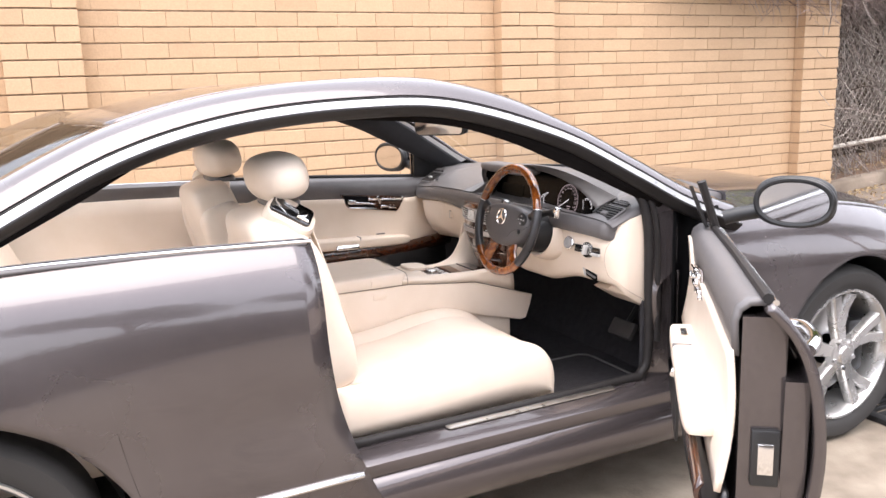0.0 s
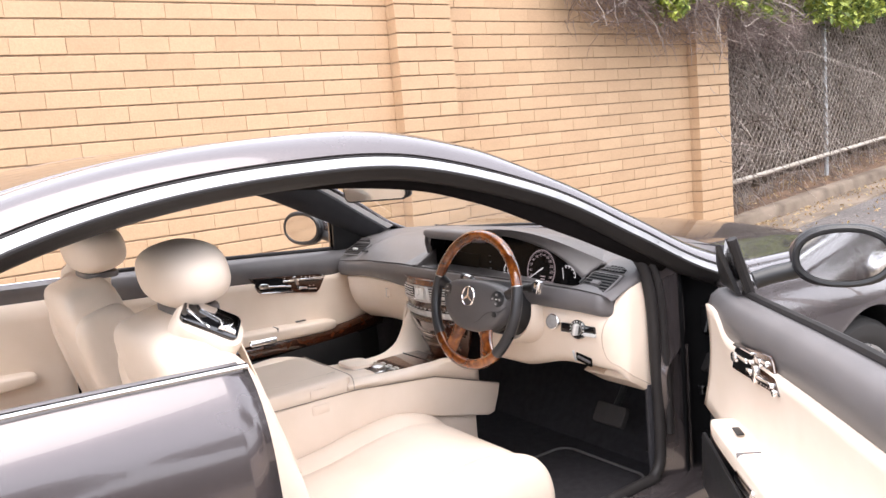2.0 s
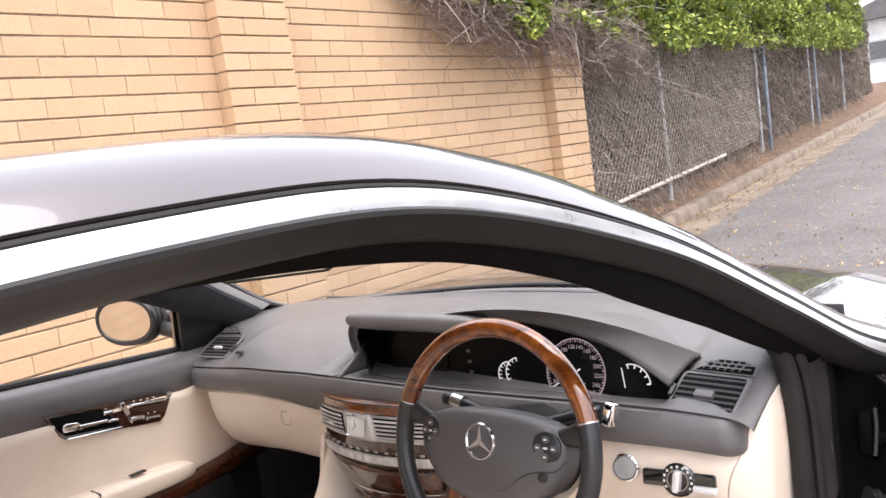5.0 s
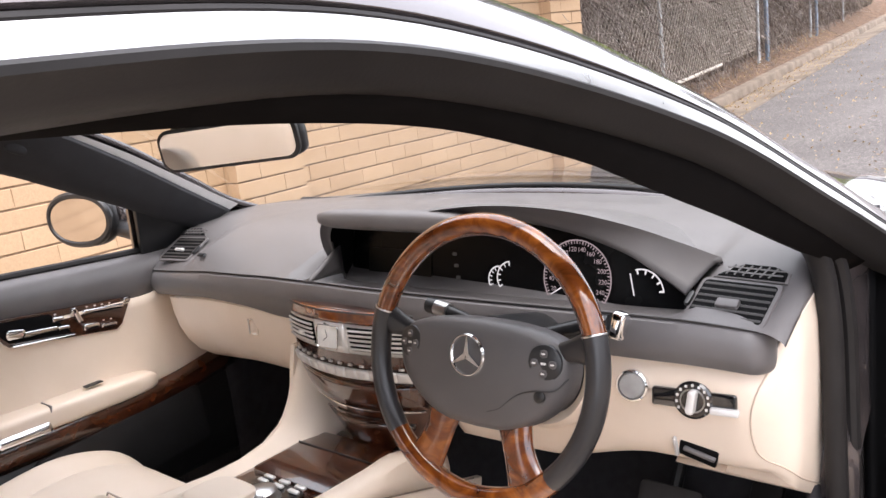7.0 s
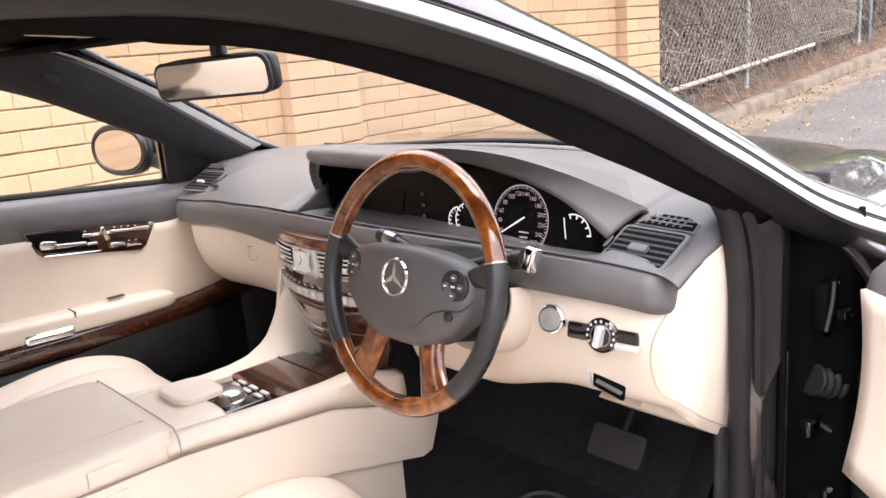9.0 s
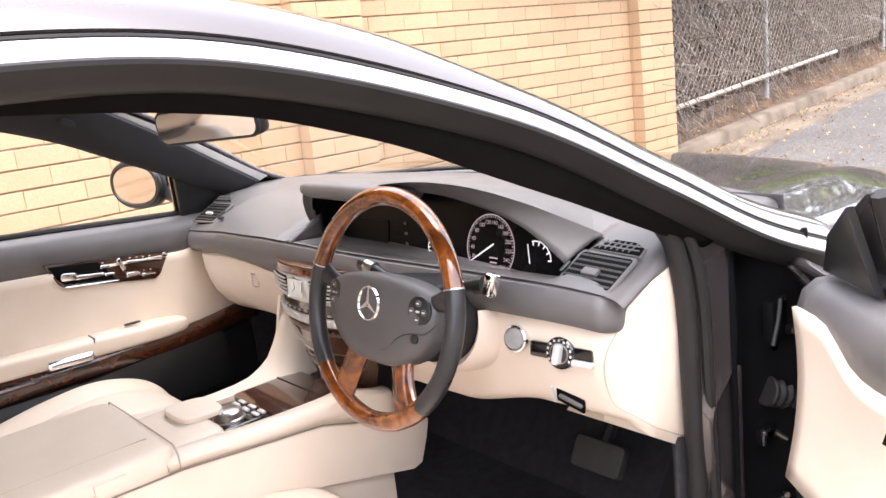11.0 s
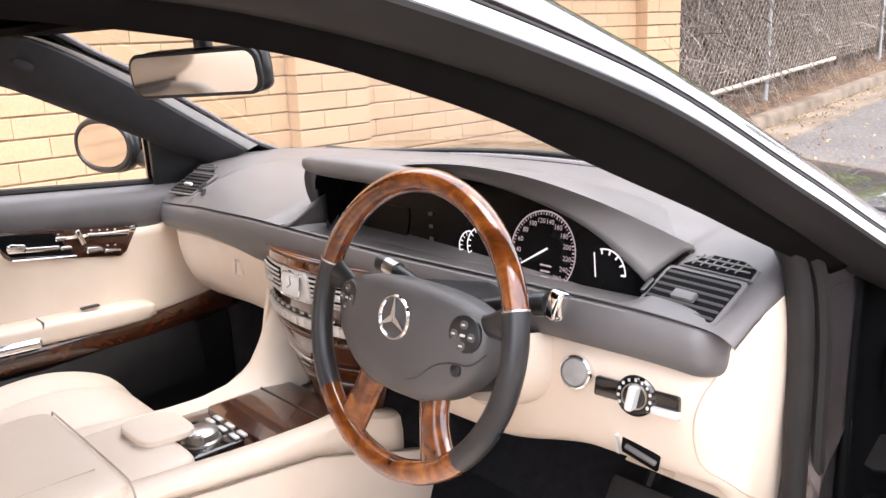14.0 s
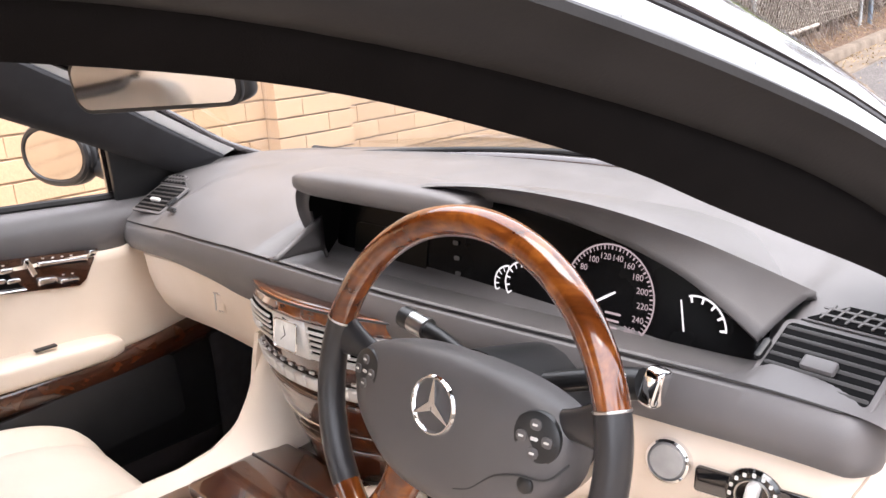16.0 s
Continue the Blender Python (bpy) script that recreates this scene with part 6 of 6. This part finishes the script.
    oval = [(math.copysign(0.093 * abs(math.cos(a)) ** 0.9, math.cos(a)), math.copysign(0.057 * abs(math.sin(a)) ** 0.9, math.sin(a))) for a in np.linspace(0, 2 * math.pi, 49)[:-1]]
    part("mirror_rim", tube([mm @ Vector((1.09 * x, 1.14 * y, 0.014)) for x, y in oval], 0.0095, 8, 0, None, True), BLACK, d, xf=xf)
    part("mirror_glass", slab(oval, 0.002, mm @ Matrix.Translation((0, 0, 0.0185))), MIRROR, d, "mirror glass", xf=xf)
    return d


door(-1, OPEN)
door(1, Matrix.Identity(4))

# windscreen edge, header, rear-view mirror, roof console, wiper
def header(u, v):
    y = -0.56 + 1.12 * u
    q = 1 - (y / 0.56) ** 2
    x, z = ((-1.285, 1.362), (-1.292, 1.330), (-1.305, 1.320), (-1.335, 1.322), (-1.42, 1.334), (-1.60, 1.346))[round(v * 5)]
    return Vector((x + 0.085 * q, y, z + 0.004 * q))


part("windscreen_header", grid(header, 40, 5), HEADLINE, car, "dark cloth header above the windscreen", solid=0.006)
part("roof_console", pillow((-1.30, -0.09, 1.322), (0.075, 0.13, 0.022), (0.5, 0.45), (0, 6, 0)), HEADLINE, car, "charcoal roof console")
part("reading_lamp", slab(rounded(0.10, 0.07, 0.015), 0.006, basis((-1.47, 0.05, 1.334), (1, 0, -0.1), (-0.1, 0, -1)), 0.002), surface("reading_lamp_lens", (0.75, 0.68, 0.56), None, 0.25), car, "pale reading lamp lens")
RM = basis((-1.255, -0.008, 1.243), (0.38, -0.92, 0.03), (-0.93, -0.36, -0.11))
rv = part("rear_view_mirror", pillow((0, 0, 0), (0.125, 0.036, 0.022), (0.6, 0.35)), BLACK, car, "black framed rear-view mirror", xf=RM @ Matrix.Translation((0, 0, -0.016)))
part("mirror_rim", slab(rounded(0.246, 0.068, 0.022), 0.006, RM, 0.002), BLACK, rv)
part("mirror_pane", slab(rounded(0.234, 0.057, 0.018), 0.002, RM @ Matrix.Translation((0, 0, 0.0055))), MIRROR, rv, "mirror glass")
part("mirror_stem", tube([RM @ Vector((0, 0.01, -0.03)), (-1.235, -0.005, 1.275), (-1.235, 0.0, 1.325)], 0.014, 10, 8), BLACK, rv)
part("sun_visor", slab(rounded(0.36, 0.14, 0.02), 0.012, basis((-1.37, -0.38, 1.330), (0, 1, 0), (0.15, 0, -1)), 0.005), HEADLINE, car)
part("sun_visor", slab(rounded(0.36, 0.14, 0.02), 0.012, basis((-1.37, 0.33, 1.330), (0, 1, 0), (0.15, 0, -1)), 0.005), HEADLINE, car)
for s in (-1, 1):
    part("wiper", tube([(-0.50, 0.1 * s, 0.992), (-0.40, -0.2 * s, 0.986), (-0.42, -0.55 * s, 0.98)], 0.008, 8, 10), BLACK, car)
# added strip, coloured bright for the sky reflected along the far pillar trim
def screen_strip(u, v):
    a = SCREEN_EDGE[round(48 + 42 * u)] + Vector((0.010, 0.004, 0.003))
    return a.lerp(rail_point(rail_k(a.x + 0.02), -0.058, -0.158, 1) + Vector((0.004, -0.004, 0.045)), v * (0.14 + 0.46 * u))


part("screen_edge", grid(screen_strip, 42, 3), BRIGHT, car, "bright strip standing for sky reflection at the windscreen edge")
part("screen_edge", grid(lambda u, v: rail_point(round(KH + (90 - KH) * u), -0.085 - 0.02 * v, -0.08 - 0.035 * v, -1), 90 - KH, 2), RUBBER, car)
part("airbag_badge", pillow((-1.315, 0.605, 1.262), (0.022, 0.006, 0.010), (0.8, 0.8), (0, 26, 0)), PILLAR, car)


# ---- seats ----
def seat(s):
    """A broad front seat: cushion, bolsters, backrest, headrest."""
    y = 0.42 * s
    prof = smooth_line([(-1.20, 0, 0.35), (-1.172, 0, 0.42), (-1.182, 0, 0.49), (-1.222, 0, 0.546), (-1.29, 0, 0.580), (-1.38, 0, 0.596), (-1.50, 0, 0.586), (-1.65, 0, 0.560), (-1.82, 0, 0.55), (-1.95, 0, 0.55)], 36)

    def cushion(u, v):
        p, a = prof[round(u * 36)], 2 * v - 1
        r = abs(a)
        z = p.z + 0.012 * math.exp(-((r - 0.70) / 0.14) ** 2) - 0.010 * math.exp(-((r - 0.46) / 0.05) ** 2) - 0.05 * max(0.0, (r - 0.75) / 0.2) ** 2
        out = 0.262 * math.sin(a * math.pi / 2)
        if r > 0.9:
            f = (r - 0.9) / 0.1
            z += (min(0.40, z) - z) * f
            out += math.copysign(0.012 * math.sin(math.pi * f), a)
        x = p.x - 0.05 * max(0.0, (r - 0.55) / 0.45) ** 2 * max(0.0, 1 - u * 1.6)
        return Vector((x, y + out, z - (0.028 if s < 0 else 0.0)))
    e = part("front_seat", grid(cushion, 36, 40), CREAM, car, "cream leather front seat", solid=0.02)
    part("seat_base", box((-1.60, y, 0.37), (0.62, 0.44, 0.16), 0.03), DARK, e)
    tilt = (0, -16, 0)
    part("backrest", pillow((-2.02, y, 0.82), (0.085, 0.195, 0.25), (0.35, 0.35), tilt), CREAM, e, "cream leather backrest")
    for k in (-1, 1):
        part("back_bolster", pillow((-2.00, y + k * 0.190, 0.755), (0.095, 0.06, 0.245), (0.5, 0.55), tilt, 28), CREAM, e)
        part("back_piping", tube([(-1.910 - 0.14 * f, y + k * 0.135, 0.62 + 0.42 * f) for f in np.linspace(0, 1, 12)], 0.004, 6), CREAM, e)
    part("headrest", pillow((-2.018, y - s * 0.004, 1.149), (0.080, 0.172, 0.070), (0.75, 0.75), (0, -10, 0)), CREAM, e, "cream leather headrest")
    part("headrest_collar", pillow((-2.015, y, 1.073), (0.05, 0.10, 0.012), (0.4, 0.5)), DARK, e)
    m = basis((-2.020, y + s * 0.150, 1.060), (0.80, s * 0.25, -0.50), (0.20, s * 0.62, 0.75)) @ Matrix.Scale(0.88, 4)
    part("guide_pad", slab(rounded(0.172, 0.112, 0.045), 0.05, m @ Matrix.Translation((0.004, -0.006, -0.048)), 0.018), CREAM, e)
    b = part("belt_guide", slab(rounded(0.142, 0.082, 0.018), 0.012, m, 0.004), GLOSSY, e, "glossy black belt guide")
    part("guide_lever", slab([(-0.045, 0.030), (0.062, 0.030), (0.062, -0.030), (0.030, -0.030), (0.018, -0.004), (-0.032, 0.008)], 0.008, m @ Matrix.Translation((0, 0, 0.011)), 0.003), CHROME, b, "chrome release lever")
    part("guide_hook", slab([(0.020, -0.034), (0.034, -0.034), (0.050, -0.006), (0.040, -0.002)], 0.010, m @ Matrix.Translation((0, 0, 0.018)), 0.003), CHROME, b)
    part("guide_edge", tube([m @ Vector(p) for p in ((-0.066, 0.030, 0.013), (-0.060, -0.004, 0.013), (0.000, -0.038, 0.013))], 0.003, 6), CHROME, b)
    part("seat_belt", slab(rounded(0.36, 0.045, 0.004), 0.003, basis((-1.92, y + s * 0.15, 0.85), (0.30, 0, -0.95), (0.95, 0, 0.3)), 0.001), CREAM, e)


seat(-1)
seat(1)
rs = part("rear_seat", pillow((-2.55, 0, 0.50), (0.26, 0.62, 0.11), (0.35, 0.2)), CREAM, car, "cream leather rear bench")
for s in (-1, 1):
    part("rear_backrest", pillow((-2.83, s * 0.33, 0.78), (0.09, 0.28, 0.26), (0.4, 0.35), (0, -24, 0)), CREAM, rs)
    part("rear_headrest", pillow((-2.93, s * 0.33, 1.05), (0.06, 0.13, 0.06), (0.55, 0.6)), CREAM, rs)
    q = part("rear_side_panel", grid(lambda u, v, s=s: Vector((-2.06 - 0.80 * u, s * (0.775 - 0.05 * v * v), z_top(-2.06 - 0.8 * u) - 0.055 - 0.52 * v)), 16, 8), CREAM, car, "cream leather rear side panel", solid=0.012)
    part("rear_panel_top", grid(lambda u, v, s=s: Vector((-2.06 - 0.80 * u, s * [0.83, 0.80, 0.775, 0.77][round(v * 3)], z_top(-2.06 - 0.8 * u) + [-0.004, 0.006, -0.006, -0.06][round(v * 3)])), 16, 3), DARK, q, solid=0.01)
    part("rear_armrest", pillow((-2.42, s * 0.735, 0.72), (0.24, 0.045, 0.025), (0.5, 0.35)), CREAM, q)
    part("rear_belt_trim", tube([(x, s * (side_y(x, z_top(x)) + 0.006), z_top(x) + 0.001) for x in np.linspace(-2.80, -2.05, 16)], 0.006, 8), CHROME, car)
part("parcel_shelf", box((-3.05, 0, 0.99), (0.36, 1.4, 0.03), 0.01), DARK, car)

# ---- bricks ----
BL, BH, BJ, BZ0 = 0.29, 0.0905, 0.0095, 0.02


def brick_mesh(w, seed):
    R = random.Random(seed)
    bm = bmesh.new()
    bmesh.ops.create_cube(bm, size=1, matrix=Matrix.Diagonal((w, 0.08, BH, 1)))
    es = [e for e in bm.edges if all(v.co.y < 0 for v in e.verts)]
    bmesh.ops.bevel(bm, geom=es, offset=0.0022, segments=1, affect="EDGES")
    for v in bm.verts:
        if v.co.y < 0:
            v.co += Vector((R.uniform(-1, 1) * 0.001, R.uniform(-1, 1) * 0.0012, R.uniform(-1, 1) * 0.0012))
    me = bpy.data.meshes.new("brick")
    bm.to_mesh(me)
    bm.free()
    me.materials.append(BRICK)
    return me


KIND = {}


def brick_at(x0, x1, y, z, rest, R):
    """One brick with its face at y; the first few hundred near the car are parts of their own."""
    w = round(x1 - x0, 4)
    if w < 0.03:
        return
    key = (w, R.randrange(3))
    if key not in KIND:
        KIND[key] = brick_mesh(*key)
    me = KIND[key]
    c = Vector(((x0 + x1) / 2, y + 0.04 + R.uniform(-0.0015, 0.0015), z + BH / 2))
    if -1.25 < c.x < 2.1 and 0.75 < c.z < 2.7 and c.y < 2.9 and brick_at.count < 300:
        ob = new("brick", me)
        ob.location = c
        ob.parent = wall
        brick_at.count += 1
    else:
        i = len(rest[0])
        rest[0].extend([tuple(v.co + c) for v in me.vertices])
        rest[1].extend([[q + i for q in p.vertices] for p in me.polygons])


brick_at.count = 0


def lay_bricks():
    R, rest = random.Random(3), ([], [])
    for r in range(int(WALL_H / (BH + BJ))):
        z = BZ0 + r * (BH + BJ)
        x = WALL_X0 - (0.15 if r % 2 else 0.0)
        while x < WALL_X1 - 0.02:
            a, b = max(x, WALL_X0), min(x + BL, WALL_X1)
            for p, q in PIERS:
                if a < p < b:
                    b = p - 0.002 if a < p - 0.03 else b
                if p - 0.01 <= a < q:
                    a = b = 0
                    break
            if b - a > 0.03:
                inside = [(p, q) for p, q in PIERS if a < q < b]
                if inside:
                    a = inside[0][1] + 0.002
                brick_at(a, b, WALL_Y, z, rest, R)
            else:
                ends = [q for p, q in PIERS if p - 0.01 <= x < q < x + BL]
                if ends:
                    brick_at(ends[0] + 0.002, x + BL, WALL_Y, z, rest, R)
            x += BL + 0.0022
        for p, q in PIERS:
            t = (p + q) / 2 + (0.08 if r % 2 else -0.08)
            brick_at(p, t - 0.002, PIER_Y, z, rest, R)
            brick_at(t + 0.002, q, PIER_Y, z, rest, R)
            for xx in (p + 0.04, q - 0.04):
                ii = len(rest[0])
                bx = [(sx * 0.0395 + xx, PIER_Y + 0.083 + sy * 0.06, z + BH * (0.5 + 0.5 * sz)) for sx in (-1, 1) for sy in (0, 1) for sz in (-1, 1)]
                rest[0].extend(bx)
                rest[1].extend([[ii + k for k in f] for f in ((0, 1, 3, 2), (4, 6, 7, 5), (0, 4, 5, 1), (2, 3, 7, 6), (1, 5, 7, 3), (0, 2, 6, 4))])
    # the return face at the wall's end
    me = bpy.data.meshes.new("brickwork")
    me.from_pydata(rest[0], [], rest[1])
    me.materials.append(BRICK)
    ob = new("brickwork", me)
    ob.parent = wall
    tagged(ob, kind="stuff")
    me = bpy.data.meshes.new("wall_end_brickwork")
    vs, fs = [], []
    for r in range(int(WALL_H / (BH + BJ))):
        z = BZ0 + r * (BH + BJ)
        i = len(vs)
        vs += [(WALL_X1 + dx, yy, zz) for dx in (-0.06, 0.0) for yy in (PIER_Y + 0.002, WALL_Y + 0.31) for zz in (z, z + BH)]
        fs += [[i + k for k in f] for f in ((0, 1, 3, 2), (4, 6, 7, 5), (0, 4, 5, 1), (2, 3, 7, 6), (1, 5, 7, 3), (0, 2, 6, 4))]
    me.from_pydata(vs, [], fs)
    me.materials.append(BRICK)
    ob = new("end_brickwork", me)
    ob.parent = wall
    tagged(ob, kind="stuff")


lay_bricks()
